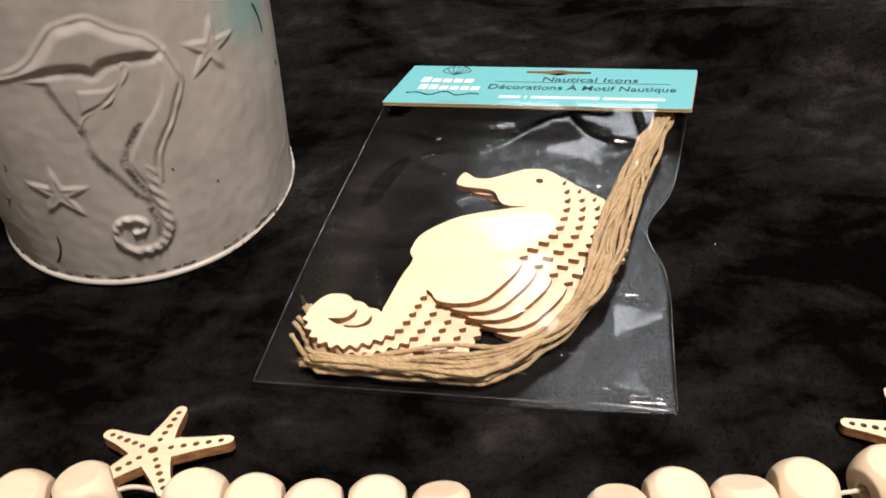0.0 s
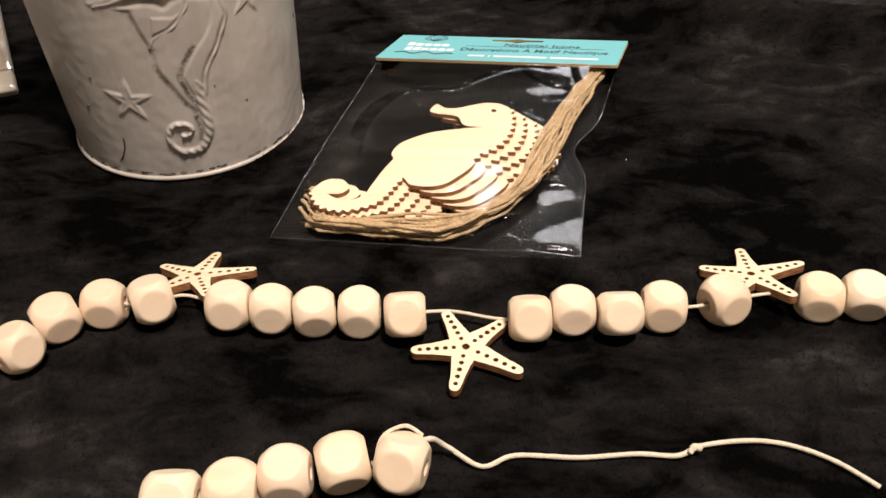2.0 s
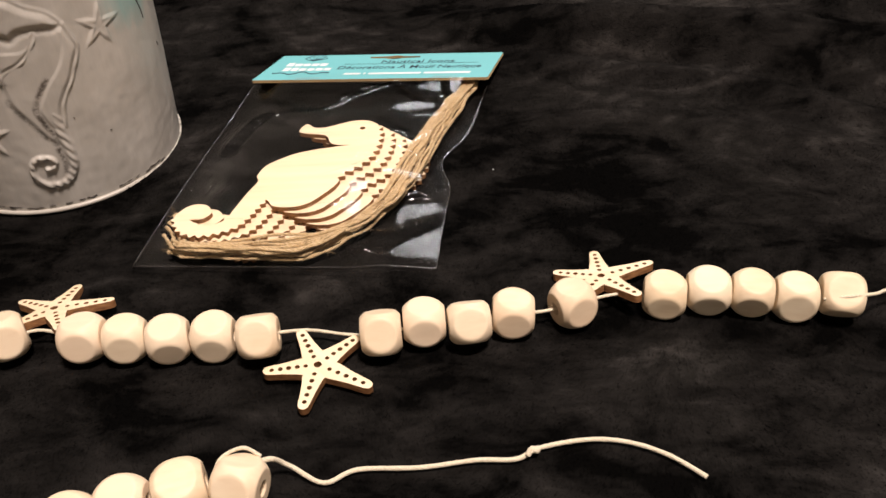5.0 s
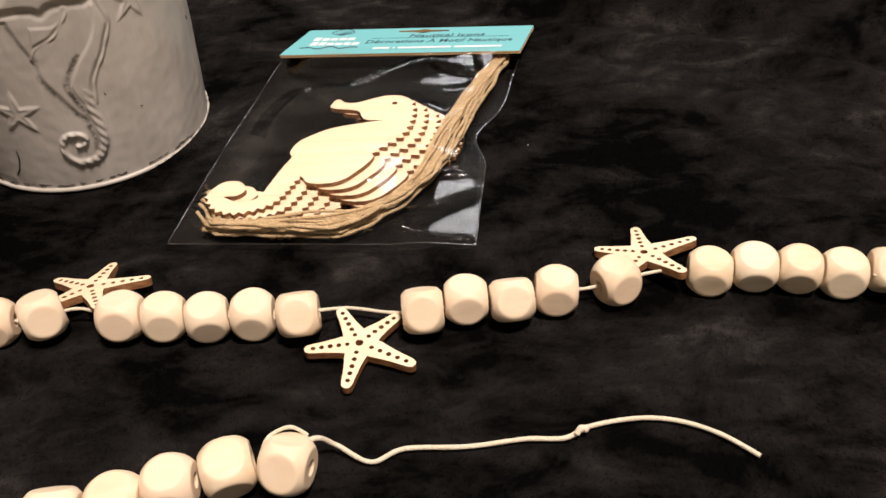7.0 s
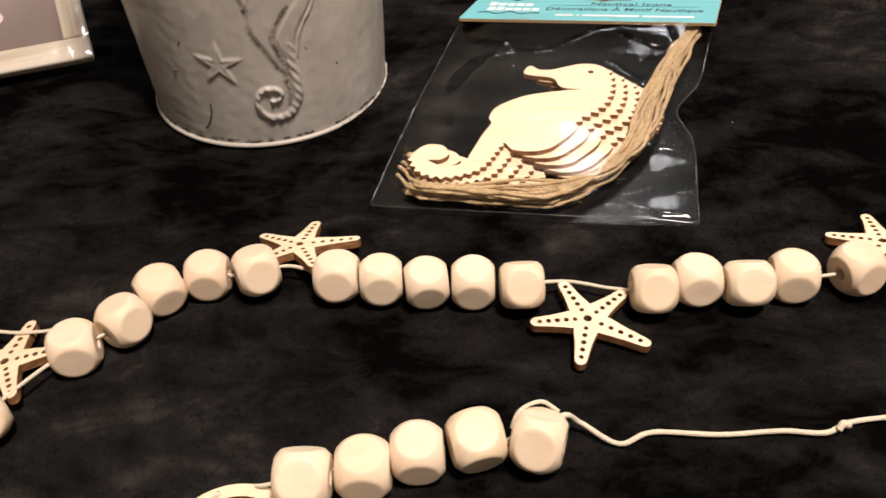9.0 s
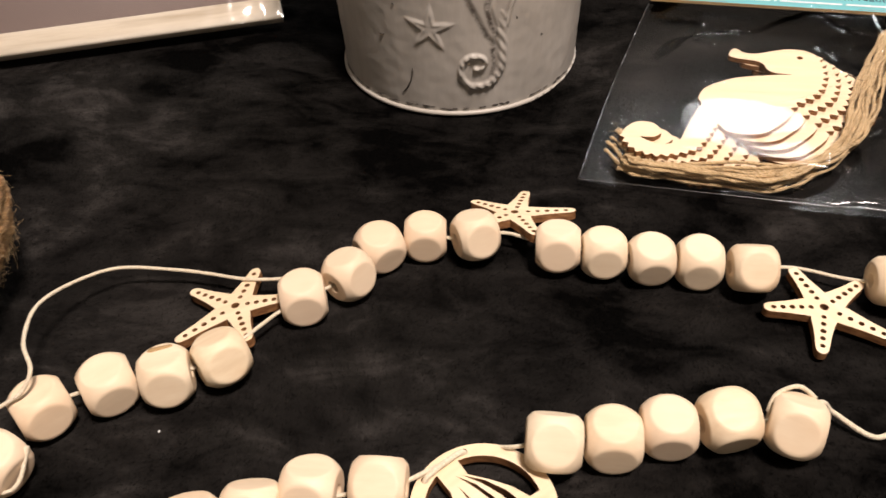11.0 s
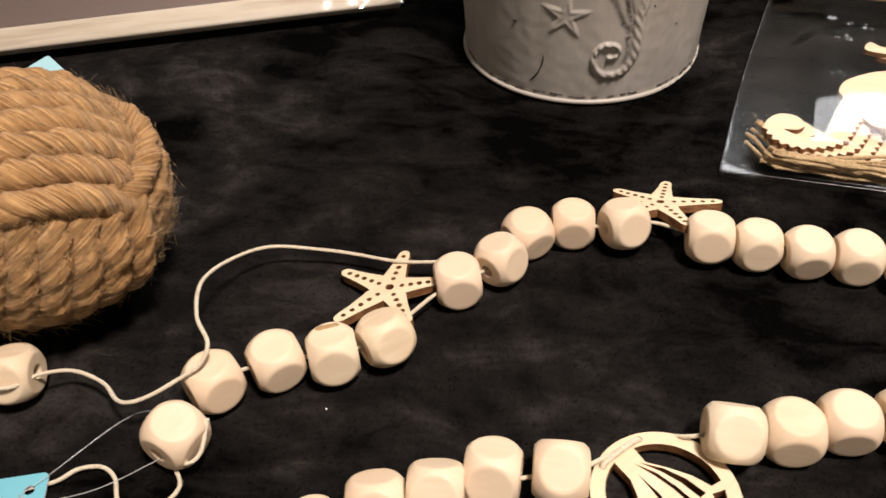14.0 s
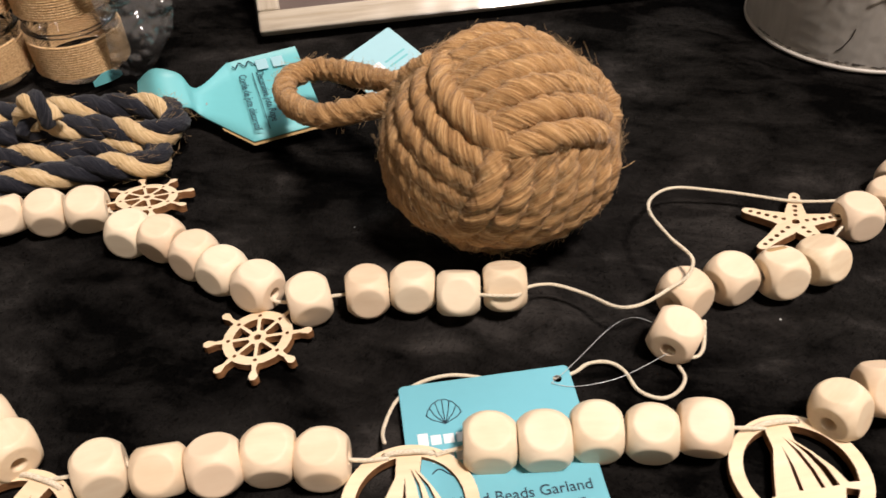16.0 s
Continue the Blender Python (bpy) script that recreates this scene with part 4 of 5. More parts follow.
def build_twine():
    b = thing("twine_bundle", "bundle of natural jute twine lengths inside the clear bag", "twine", at=(0.03, 0.16, 0))
    line = [(0.0752, 0.2555), (0.0603, 0.2275), (0.0471, 0.1962), (0.0363, 0.1672), (0.021, 0.1486), (0.0054, 0.1412), (-0.0155, 0.1399), (-0.0337, 0.1413), (-0.0471, 0.1456)]
    random.seed(11)
    fuzz = []
    for k in range(22):
        dx, dz = random.uniform(-0.0085, 0.0075), random.uniform(-0.0022, 0.0038)
        pts = []
        for i, (x, y) in enumerate(line):
            f = i / (len(line) - 1)
            spread = 0.5 + 0.9 * math.sin(math.pi * f)
            ax = dx * spread * math.cos(2.6 * f + 0.9 * k)
            pts.append(local(b, (x + ax * (1 - 0.5 * f) + random.uniform(-0.0014, 0.0014), y + ax * (0.2 + 0.8 * f) + random.uniform(-0.0014, 0.0014), 0.0052 + dz * min(1, 0.4 + f))))
        pts[-1] += Vector((0.004 + 0.005 * random.random(), 0.0, 0))
        if k % 3 == 0:
            pts[-1] += Vector((-0.005, 0.013 + 0.004 * random.random(), 0.0))
        path = spline(pts, 22)
        for p in path:
            foot = 0.1447 - 0.147 * (p.x + b.location.x + 0.0574) - b.location.y
            p.y = max(p.y, foot + 0.0006 * (k % 5))
        path = [p + Vector((noise.noise(p * 90 + Vector((k, 0, 0))), noise.noise(p * 90 + Vector((0, k, 0))), 0.3 * noise.noise(p * 120))) * 0.0013 for p in path]
        put("twine", rope_mesh(TWINE, path, 0.00066, 2, 0.0050, 0.30, 7, 0.08, 12, wobble=0.5), b)
        fuzz.append(hairs(path, 0.0006, 26, 70 + k, 0.004))
    tagged(put("stray_fibre", from_arrays("stray_fibre", *join(fuzz), HAIR), b, "fine loose fibres"), kind="stuff")


def bag_point(u, v):
    """The bag's outline as a stretched sheet: u across, v from foot to head."""
    bl, br, tl, tr = Vector((-0.0574, 0.1412, 0)), Vector((0.0525, 0.1250, 0)), Vector((-0.0285, 0.2700, 0)), Vector((0.0822, 0.2540, 0))
    left, right = bl.lerp(tl, v), br.lerp(tr, v)
    pinch = 0.0075 * math.exp(-((v - 0.56) / 0.11) ** 2) + 0.0035 * math.sin(math.pi * v)
    right.x -= pinch
    left.x -= 0.0015 * math.sin(math.pi * v)
    return left.lerp(right, u)


def bag_height(u, v, p):
    edge = smooth(0, 0.24, u) * smooth(0, 0.10, 1 - u) * smooth(0, 0.07, v)
    # over the stack and the twine, which run from the foot on the left to the head on the right
    d = abs((u - 0.16) * 0.62 - (v - 0.10) * 0.75) if v < 0.9 else 0.4
    hill = math.exp(-((u - 0.48) / 0.36) ** 4 - ((v - 0.38) / 0.40) ** 4)
    lid = 1 - smooth(0.86, 0.96, v)
    h = 0.0012 + 0.005 * u * (1 - v) ** 3 + edge * (0.0065 + 0.0062 * hill) + 0.0035 * smooth(0.72, 1.0, v) * (0.4 + 0.6 * u)
    h += lid * smooth(0.02, 0.16, v) * smooth(0.0, 0.12, u) * edge * (0.0010 * noise.noise(p * 30) + 0.0007 * noise.noise((p.x * 26 + 4, p.y * 62, 7)))
    # flat lower corner with a raised fold
    if u > 0.72 and v < 0.4:
        c = smooth(0.72, 0.86, u) * (1 - smooth(0.26, 0.40, v))
        h = h * (1 - c) + c * (0.0058 + 0.004 * (1 - u) + 0.0007 * noise.noise(p * 40))
    return h


# sharp creases in the film, as lines across (u) and up (v) the bag, with height and width
CREASES = (([(0.24, 0.69), (0.30, 0.73), (0.42, 0.74), (0.51, 0.84), (0.62, 0.93), (0.76, 0.94)], 0.0009, 0.010), ([(0.61, 0.98), (0.72, 0.85), (0.86, 0.82)], 0.0009, 0.009), ([(0.24, 0.68), (0.28, 0.64), (0.34, 0.62)], 0.0008, 0.008), ([(0.02, 0.34), (0.11, 0.31)], 0.0013, 0.012),
           ([(0.71, 0.02), (0.73, 0.10), (0.80, 0.25)], 0.0012, 0.011), ([(0.71, 0.02), (0.85, 0.12), (0.99, 0.21)], 0.0022, 0.020), ([(0.71, 0.03), (0.85, 0.03), (0.99, 0.02)], 0.0010, 0.010), ([(0.50, 0.14), (0.66, 0.17)], 0.0010, 0.009), ([(0.80, 0.26), (0.64, 0.19)], 0.0009, 0.008),
           ([(0.98, 0.85), (0.88, 0.79), (0.78, 0.74)], 0.0010, 0.009), ([(0.85, 0.55), (0.90, 0.56), (0.96, 0.68)], 0.0009, 0.008), ([(0.06, 0.89), (0.15, 0.83), (0.25, 0.79)], 0.0006, 0.012), ([(0.80, 0.58), (0.91, 0.51)], 0.0009, 0.008), ([(0.80, 0.25), (0.86, 0.30), (0.99, 0.31)], 0.0010, 0.010),
           ([(0.66, 0.70), (0.78, 0.64), (0.86, 0.62)], 0.0008, 0.008), ([(0.55, 0.30), (0.70, 0.40), (0.79, 0.56)], 0.0009, 0.008), ([(0.84, 0.95), (0.90, 0.78), (0.86, 0.60)], 0.0009, 0.009), ([(0.30, 0.10), (0.42, 0.08)], 0.0009, 0.008))


def crease_heights(U, V):
    h = np.zeros_like(U)
    for k, (line, hi, wide) in enumerate(CREASES):
        pts = spline([(a, b, 0) for a, b in line], 6)
        pts = [p + Vector((noise.noise((p.x * 14, p.y * 14, k)), noise.noise((p.y * 14, p.x * 14, k + 9)), 0)) * 0.010 for p in pts]
        near, along = np.full(U.shape, 9.0), np.zeros(U.shape)
        for i, (a, b) in enumerate(zip(pts, pts[1:])):
            dx, dy = b.x - a.x, b.y - a.y
            t = np.clip(((U - a.x) * dx + (V - a.y) * dy) / max(1e-9, dx * dx + dy * dy), 0, 1)
            d = np.hypot(U - a.x - t * dx, V - a.y - t * dy)
            along = np.where(d < near, (i + t) / (len(pts) - 1), along)
            near = np.minimum(near, d)
        h = np.maximum(h, 1.5 * hi * np.exp(-(near / (0.9 * wide)) ** 1.5) * (0.35 + 0.65 * np.sin(math.pi * np.clip(along * 0.9 + 0.05, 0, 1))))
    return h * np.clip(40 * U, 0, 1) * np.clip(40 * (1 - U), 0, 1)


def build_packet():
    bag = thing("seahorse_packet", "clear plastic bag with teal header card on black fleece", "packet", at=(0.02, 0.2, 0))
    for nm, top, nu, nv in (("front_film", True, 330, 360), ("back_film", False, 60, 60)):
        U, V = np.meshgrid(np.arange(nu + 1) / nu, np.arange(nv + 1) / nv)
        fold = crease_heights(U, V)
        verts = []
        for j in range(nv + 1):
            for i in range(nu + 1):
                u, v = i / nu, j / nv
                p = bag_point(u, v)
                p.z = bag_height(u, v, p) + fold[j, i] if top else 0.0004 + 0.0045 * u ** 3 * (1 - v) ** 3
                verts.append(local(bag, p))
        w = nu + 1
        faces = [(j * w + i, j * w + i + 1, (j + 1) * w + i + 1, (j + 1) * w + i) for j in range(nv) for i in range(nu)]
        me = from_arrays(nm, verts, faces, FILM if top else BACKFILM)
        ob = put(nm, me, bag, "thin clear crinkled plastic film")
        ob.visible_shadow = False
    seam = [local(bag, bag_point(u, v) + Vector((0, 0, bag_height(u, v, bag_point(u, v))))) for u, v in [(0, 1 - k / 30) for k in range(31)] + [(k / 40, 0) for k in range(41)] + [(1, k / 60) for k in range(61)]]
    put("seam", from_arrays("seam", *tube(seam, 0.00020, 5), SEAM), bag, "sealed film edge")
    # header card
    a, b = Vector((-0.0288, 0.2670, 0.0062)), Vector((0.0820, 0.2500, 0.0105))
    x = b - a
    w, d = x.length, 0.0380
    slot = [(w * 0.53 + sx, d - 0.0062 + sy) for sx, sy in ((-0.0125, 0), (-0.0045, -0.0006), (0, -0.0022), (0.0045, -0.0006), (0.0125, 0), (0.0125, 0.0022), (0.004, 0.0026), (0, 0.0040), (-0.004, 0.0026), (-0.0125, 0.0022))][::-1]
    up = Vector((0.03, 0.17, 1))
    m = plane_frame(local(bag, a), x, up)
    card = put("header_card", card_on("header_card", w, d, 0.0006, TEAL, KRAFT, [slot], 0.0008), bag, "teal printed header card with hang slot", m)
    z = 0.00065
    back = put("card_back", card_on("card_back", w, d, 0.0003, KRAFT, KRAFT, [slot], 0.0008), bag, "brown card underside", card.matrix_basis @ pose(0.0002, -0.0002, -0.0006))
    put("text_line", words("text_line", "Nautical Icons", 0.0064, INK, 1.0), card, "printed dark words", pose(0.0545, 0.0235, z))
    put("text_rule", bar("text_rule", 0.066, 0.0003, INK), card, "", pose(0.0370, 0.0222, z))
    put("text_line", words("text_line", "Décorations À Motif Nautique", 0.0066, INK, 0.86), card, "printed dark words", pose(0.0355, 0.0150, z))
    for px, wd in ((0.0420, 0.008), (0.0515, 0.001), (0.0540, 0.025), (0.0805, 0.022)):
        put("text_bar", bar("text_bar", wd, 0.0022, WHITEINK), card, "unreadable printed line", pose(px, 0.0065, z))
    shell_icon(card, pose(0.0190, 0.0285, z), 0.0100, INK)
    logo_row(card, 0.0080, 0.0205, 0.0052, 5, z)
    logo_row(card, 0.0090, 0.0133, 0.0050, 6, z)
    put("knot_icon", from_arrays("knot_icon", *tube([Vector((0.006 + 0.028 * i / 60, 0.0095 + 0.0018 * math.sin(math.pi * i / 60) * math.sin(i / 60 * 15), z)) for i in range(61)], 0.00032, 4), INK), card)
    for px in (0.0205, 0.0860):
        put("staple", bar("staple", 0.0120, 0.0006, STEEL), card, "steel staple", pose(px, 0.0016, z))
    # the card was cut a little askew
    skew = Matrix(((1, 0.14, 0, 0), (0, 1, 0, 0), (0, 0, 1, 0), (0, 0, 0, 1)))
    for ob in (card, back, *card.children):
        ob.data.transform(skew)
        if ob not in (card, back):
            ob.location.x += 0.14 * ob.location.y


build_seahorses()
build_twine()
build_packet()


# ---- rope ball ----
def build_ball():
    c, R = Vector((-0.2555, 0.0590, 0.0335)), 0.0377
    ball = thing("rope_ball", "round knotted ball of natural jute rope with hanging loop", "rope ball", at=c)
    turn = look((0, 0, 0), (-0.12, 0.815, -0.55)).to_3x3()     # local axes that face the room
    # corner of the three strand groups faces out
    corner = Vector((1, 1, 1)).normalized()
    q = corner.rotation_difference(Vector((0, 0, 1))).to_matrix()
    spin = Euler((0, 0, radians(78))).to_matrix()
    M = Matrix.Diagonal((1, 1, 0.87)) @ turn @ spin @ q
    n, sr = 7, 0.0038
    for axis in range(3):
        A = [Vector((1, 0, 0)), Vector((0, 1, 0)), Vector((0, 0, 1))]
        nz, nx, ny = A[axis], A[(axis + 1) % 3], A[(axis + 2) % 3]
        for k in range(n):
            off = (k - (n - 1) / 2) * 0.0069
            rr = math.sqrt(max(0.0001, (R - sr) ** 2 - off * off * 0.86))
            path = []
            for i in range(210):
                w = math.pi / 2 + 2 * math.pi * i / 210
                grow = 1.0 + 0.07 * math.cos(2 * w)
                p = nz * off + (nx * math.cos(w) + ny * math.sin(w)) * rr * (grow - 0.06)
                p += nz * (0.10 * off * math.cos(2 * w))
                path.append(M @ p)
            put("strand", rope_mesh(JUTE, path, 0.0045, 3, 0.0175, 0.17, 17, 0.07, 42, True, k * 1.3, 0.22), ball)
    loop = [(-0.2880, 0.0690, 0.040), (-0.3060, 0.0690, 0.034), (-0.3220, 0.0720, 0.028), (-0.3385, 0.0860, 0.024), (-0.3440, 0.1010, 0.023), (-0.3350, 0.1090, 0.024), (-0.3200, 0.1030, 0.027), (-0.3060, 0.0920, 0.032), (-0.2880, 0.0800, 0.038)]
    path = spline([local(ball, p) for p in loop], 12)
    put("hanging_loop", rope_mesh(JUTE, path, 0.0045, 3, 0.0170, 0.20, 17, 0.07, 36, False, 0.0, 0.2), ball, "twisted jute hanging loop")
    # stray fibres
    random.seed(8)
    pieces = [hairs(path, 0.0042, 420, 5, 0.006)]
    for k in range(4600):
        d = Vector((random.gauss(0, 1), random.gauss(0, 1), random.gauss(0, 1))).normalized()
        t = d.orthogonal().normalized()
        t.rotate(Matrix.Rotation(random.uniform(0, 6.28), 3, d))
        l = random.uniform(0.006, 0.017)
        p0 = d * (R - 0.0008)
        p0.z *= 0.87
        path = [p0, p0 + t * l * 0.5 + d * random.uniform(0, 0.0008), p0 + t * l + d * random.uniform(-0.0020, 0.0016)]
        pieces.append(tube(spline(path, 3), 0.000034, 3))
    pieces.append(tube(spline([local(ball, p) for p in ((-0.2195, 0.0500, .0330), (-0.2160, 0.0510, .0325), (-0.2125, 0.0525, .0345))], 5), 0.00016, 4))
    tagged(put("stray_fibre", from_arrays("stray_fibre", *join(pieces), HAIR), ball, "fine loose jute hairs"), kind="stuff")
    # its pale card behind
    o, x = Vector((-0.3400, 0.1420, 0.006)), Vector((0.0175, 0.0290, 0.004))
    card = new("ball_label_card", card_on("ball_label_card", 0.034, 0.050, 0.0005, PALEBLUE, WHITEINK, [circle(0.0055, 0.0448, 0.0012, 10)], 0.0012))
    card.matrix_world = plane_frame(o, x, (0.25, -0.30, 1)) @ Matrix.Translation((0, -0.050, 0))
    tagged(card, "pale blue card label lying behind the rope ball", "label")
    for px, py, wd, hh, mat in ((0.004, 0.034, 0.012, 0.0045, WHITEINK), (0.018, 0.036, 0.012, 0.0008, TEAL), (0.018, 0.033, 0.011, 0.0008, TEAL), (0.005, 0.029, 0.010, 0.0030, WHITEINK)):
        put("print_bar", bar("print_bar", wd, hh, mat), card, "unreadable print", pose(px, py, 0.00055))


build_ball()


# ---- two-colour rope hank with its teal card ----
def build_rope():
    rope = thing("rope_hank", "hank of thick twisted navy and natural jute rope", "rope", at=(-0.44, 0.07, 0))
    dx, dy = 0.010, -0.023
    line = [(-0.5300, 0.0640, .0140), (-0.4900, 0.0740, .0140), (-0.4552, 0.0745, 0.0140), (-0.4290, 0.0807, 0.0150), (-0.3972, 0.0887, 0.0140), (-0.3858, 0.0846, 0.0120), (-0.3906, 0.0739, 0.0120), (-0.4256, 0.0727, 0.0120), (-0.4900, 0.0480, .0120), (-0.5300, 0.0380, .0120)]
    line2 = [(-0.5300, 0.0240, .0060), (-0.4900, 0.0330, .0060), (-0.4473, 0.0567, 0.0060), (-0.4190, 0.0656, 0.0060), (-0.3923, 0.0718, 0.0070), (-0.3879, 0.0637, 0.0060), (-0.4150, 0.0544, 0.0060), (-0.4900, 0.0150, .0060), (-0.5300, 0.0060, .0060)]
    line3 = [(-0.5300, 0.0520, .0056), (-0.4700, 0.0650, .0056), (-0.4300, 0.0750, .0056), (-0.3980, 0.0840, .0056)]
    for pts in (line, line2, line3):
        path = spline([local(rope, p) for p in pts], 16)
        for k, p in enumerate(ply_paths(path, 3, 0.034, 0.0024)):
            mat = (NATURAL, NAVY, NAVY)[k]
            put("ply", rope_mesh(mat, p, 0.0033, 5, 0.022, 0.12, 17, 0.06, 30), rope, "pale jute ply" if mat is NATURAL else "navy jute ply")
    fuzz = join([hairs(spline([local(rope, p) for p in pts], 16), 0.0054, 170, 3 + n, 0.006) for n, pts in enumerate((line, line2, line3))])
    tagged(put("stray_fibre", from_arrays("stray_fibre", *fuzz, HAIR), rope, "fine loose fibres"), kind="stuff")
    path = spline([local(rope, p) for p in ((-0.4245, 0.0659, 0.0200), (-0.4279, 0.0658, 0.0260), (-0.4320, 0.0675, 0.0270), (-0.4375, 0.0679, 0.0200), (-0.4373, 0.0654, 0.0140))], 10)
    for k, p in enumerate(ply_paths(path, 3, 0.026, 0.0020)):
        put("tie", rope_mesh((NATURAL, NATURAL, NAVY)[k], p, 0.0027, 5, 0.02, 0.12, 17, 0.06, 26), rope, "rope end tied across")


def build_rope_card():
    card = thing("rope_label_card", "bent teal cardboard header label stapled round the rope hank", "label", at=(-0.37, 0.12, 0))
    sections = [((-0.3310, 0.1017, 0.0050), (-0.3625, 0.1562, 0.0060)), ((-0.3564, 0.0872, 0.0030), (-0.3881, 0.1378, 0.0060)), ((-0.3814, 0.0978, 0.0050), (-0.3900, 0.1121, 0.0090)), ((-0.3861, 0.0965, 0.0100), (-0.3941, 0.1081, 0.0180)), ((-0.3957, 0.0920, 0.0120), (-0.4031, 0.1053, 0.0210)), ((-0.4104, 0.0996, 0.0080), (-0.4132, 0.1072, 0.0130))]
    A, B = ([local(card, s[e]) for s in sections] for e in (0, 1))
    A, B = ([L[0].lerp(L[1], k / 8) for k in range(8)] + spline(L[1:], 8) for L in (A, B))
    verts, faces = [], []
    n = len(A)
    for off in (0, -0.0006):
        for a, b in zip(A, B):
            for k in range(5):
                verts.append(a.lerp(b, k / 4) + Vector((0, 0, off)))
    for i in range(n - 1):
        for k in range(4):
            f = (i * 5 + k, i * 5 + k + 1, (i + 1) * 5 + k + 1, (i + 1) * 5 + k)
            faces.append(f)
            faces.append(tuple(v + n * 5 for v in f[::-1]))
        for k in (0, 4):
            faces.append((i * 5 + k, (i + 1) * 5 + k, (i + 1) * 5 + k + n * 5, i * 5 + k + n * 5))
    put("card_panel", from_arrays("card_panel", verts, faces, TEAL), card, "bent teal card")
    put("card_lining", from_arrays("card_lining", [v + Vector((0.0006, -0.0012, -0.0012)) for v in verts[:n * 5 // 3]], [f for f in faces if max(f) < n * 5 // 3], KRAFT), card, "brown card underside")
    # lettering runs across the panel, from its far edge to its near edge
    a, b = Vector(sections[0][1]), Vector(sections[0][0])
    c = Vector(sections[1][1])
    x, y = (b - a), (a - c)
    m = plane_frame(local(card, c + Vector((0, 0, 0.0009))), x, x.cross(y) if x.cross(y).z > 0 else -x.cross(y))
    wd = y.length
    put("text_line", words("text_line", "Corde de jute décoratif", 0.0045, INK), card, "printed dark words", m @ pose(0.014, 0.0035, 0))
    put("text_line", words("text_line", "Decorative Jute Rope", 0.0045, INK), card, "printed dark words", m @ pose(0.014, 0.0110, 0))
    put("text_rule", bar("text_rule", 0.044, 0.0003, INK), card, "", m @ pose(0.014, 0.0092, 0))
    for px, py, w, h in ((0.004, 0.012, 0.0085, 0.005), (0.004, 0.019, 0.0085, 0.005)):
        put("logo_bar", bar("logo_bar", w, h, PALEBLUE), card, "plain pale logo shape", m @ pose(px, py, 0))
    put("knot_icon", from_arrays("knot_icon", *tube([Vector((0.0055 + 0.0018 * math.sin(i / 40 * 15), 0.002 + 0.010 * i / 40, 0)) for i in range(41)], 0.0003, 4), INK), card, "", m)
    slot = put("hang_slot", from_arrays("hang_slot", [(0, 0, 0), (0.016, 0, 0), (0.016, 0.004, 0), (0, 0.004, 0)], [(0, 1, 2, 3)], CHIP, False), card, "dark hang slot", m @ pose(0.024, 0.0205, 0.0001))
    put("staple", bar("staple", 0.0075, 0.0006, STEEL), card, "steel staple", m @ pose(0.024, -0.0125, -0.0002))


build_rope()
build_rope_card()


# ---- twine-wrapped glass jars ----
def lathe(profile, n=64):
    verts = [Vector((r * math.cos(2 * math.pi * i / n), r * math.sin(2 * math.pi * i / n), z)) for r, z in profile for i in range(n)]
    faces = [(j * n + i, j * n + (i + 1) % n, (j + 1) * n + (i + 1) % n, (j + 1) * n + i) for j in range(len(profile) - 1) for i in range(n)]
    return verts, faces


def build_jar(x, y, r):
    jar = thing("glass_jar", "clear glass jar wrapped in bands of natural twine", "jar", "twine-wrapped jars", (x, y, 0))
    prof = [(0.001, 0.0004), (r * 0.85, 0.0004), (r * 0.97, 0.0035), (r, 0.006), (r, 0.0195), (r * 0.96, 0.022), (r * 0.95, 0.027), (r, 0.030), (r, 0.052), (r * 0.99, 0.056), (r * 0.94, 0.056)]
    ob = put("glass_body", from_arrays("glass_body", *lathe(prof), JARGLASS), jar, "clear glass")
    ob.visible_shadow = False
    ring = [Vector((r * 0.98 * math.cos(a), r * 0.98 * math.sin(a), 0.0250)) for a in np.linspace(0, 2 * math.pi, 90, endpoint=False)]
    put("glass_collar", from_arrays("glass_collar", *tube(ring, 0.0012, 8, True), JARGLASS), jar, "clear glass ridge")
    for z0, z1 in ((0.0050, 0.0205), (0.0325, 0.0520)):
        turns = int((z1 - z0) / 0.0011)
        path = [Vector(((r + 0.0006) * math.cos(w), (r + 0.0006) * math.sin(w), z0 + (z1 - z0) * w / (2 * math.pi * turns))) for w in np.linspace(0, 2 * math.pi * turns, 56 * turns)]
        put("twine_band", from_arrays("twine_band", *tube(path, 0.00068, 6, False, 0.15), WRAPTWINE), jar, "coiled natural twine band")


for jx, jy in ((-0.4560, 0.1355), (-0.4955, 0.1215)):
    build_jar(jx, jy, 0.0193)


def build_jar_bag():
    verts, faces, n, m = [], [], 72, 60
    for j in range(m):
        for i in range(n):
            u, v = i / (n - 1), j / (m - 1)
            full = 0.35 + 0.65 * math.sin(math.pi * (0.12 + 0.80 * v))
            p = Vector((-0.436 + 0.020 * u * full, 0.122 + 0.024 * u * full - 0.004 * v, 0.002 + 0.060 * v))
            p += Vector((0.004, -0.006, 0)) * (noise.noise(p * 70) * 1.2 + 0.45 * abs(noise.noise(p * 190)))
            p.x += 0.006 * math.sin(math.pi * v)
            verts.append(p - Vector((-0.43, 0.14, 0)))
    faces = [(j * n + i, j * n + i + 1, (j + 1) * n + i + 1, (j + 1) * n + i) for j in range(m - 1) for i in range(n - 1)]
    ob = new("jar_wrapper", from_arrays("jar_wrapper", verts, faces, CRUMPLE))
    ob.location = (-0.43, 0.14, 0)
    tagged(ob, "crumpled clear plastic wrapper beside the jars", "wrapper")


build_jar_bag()


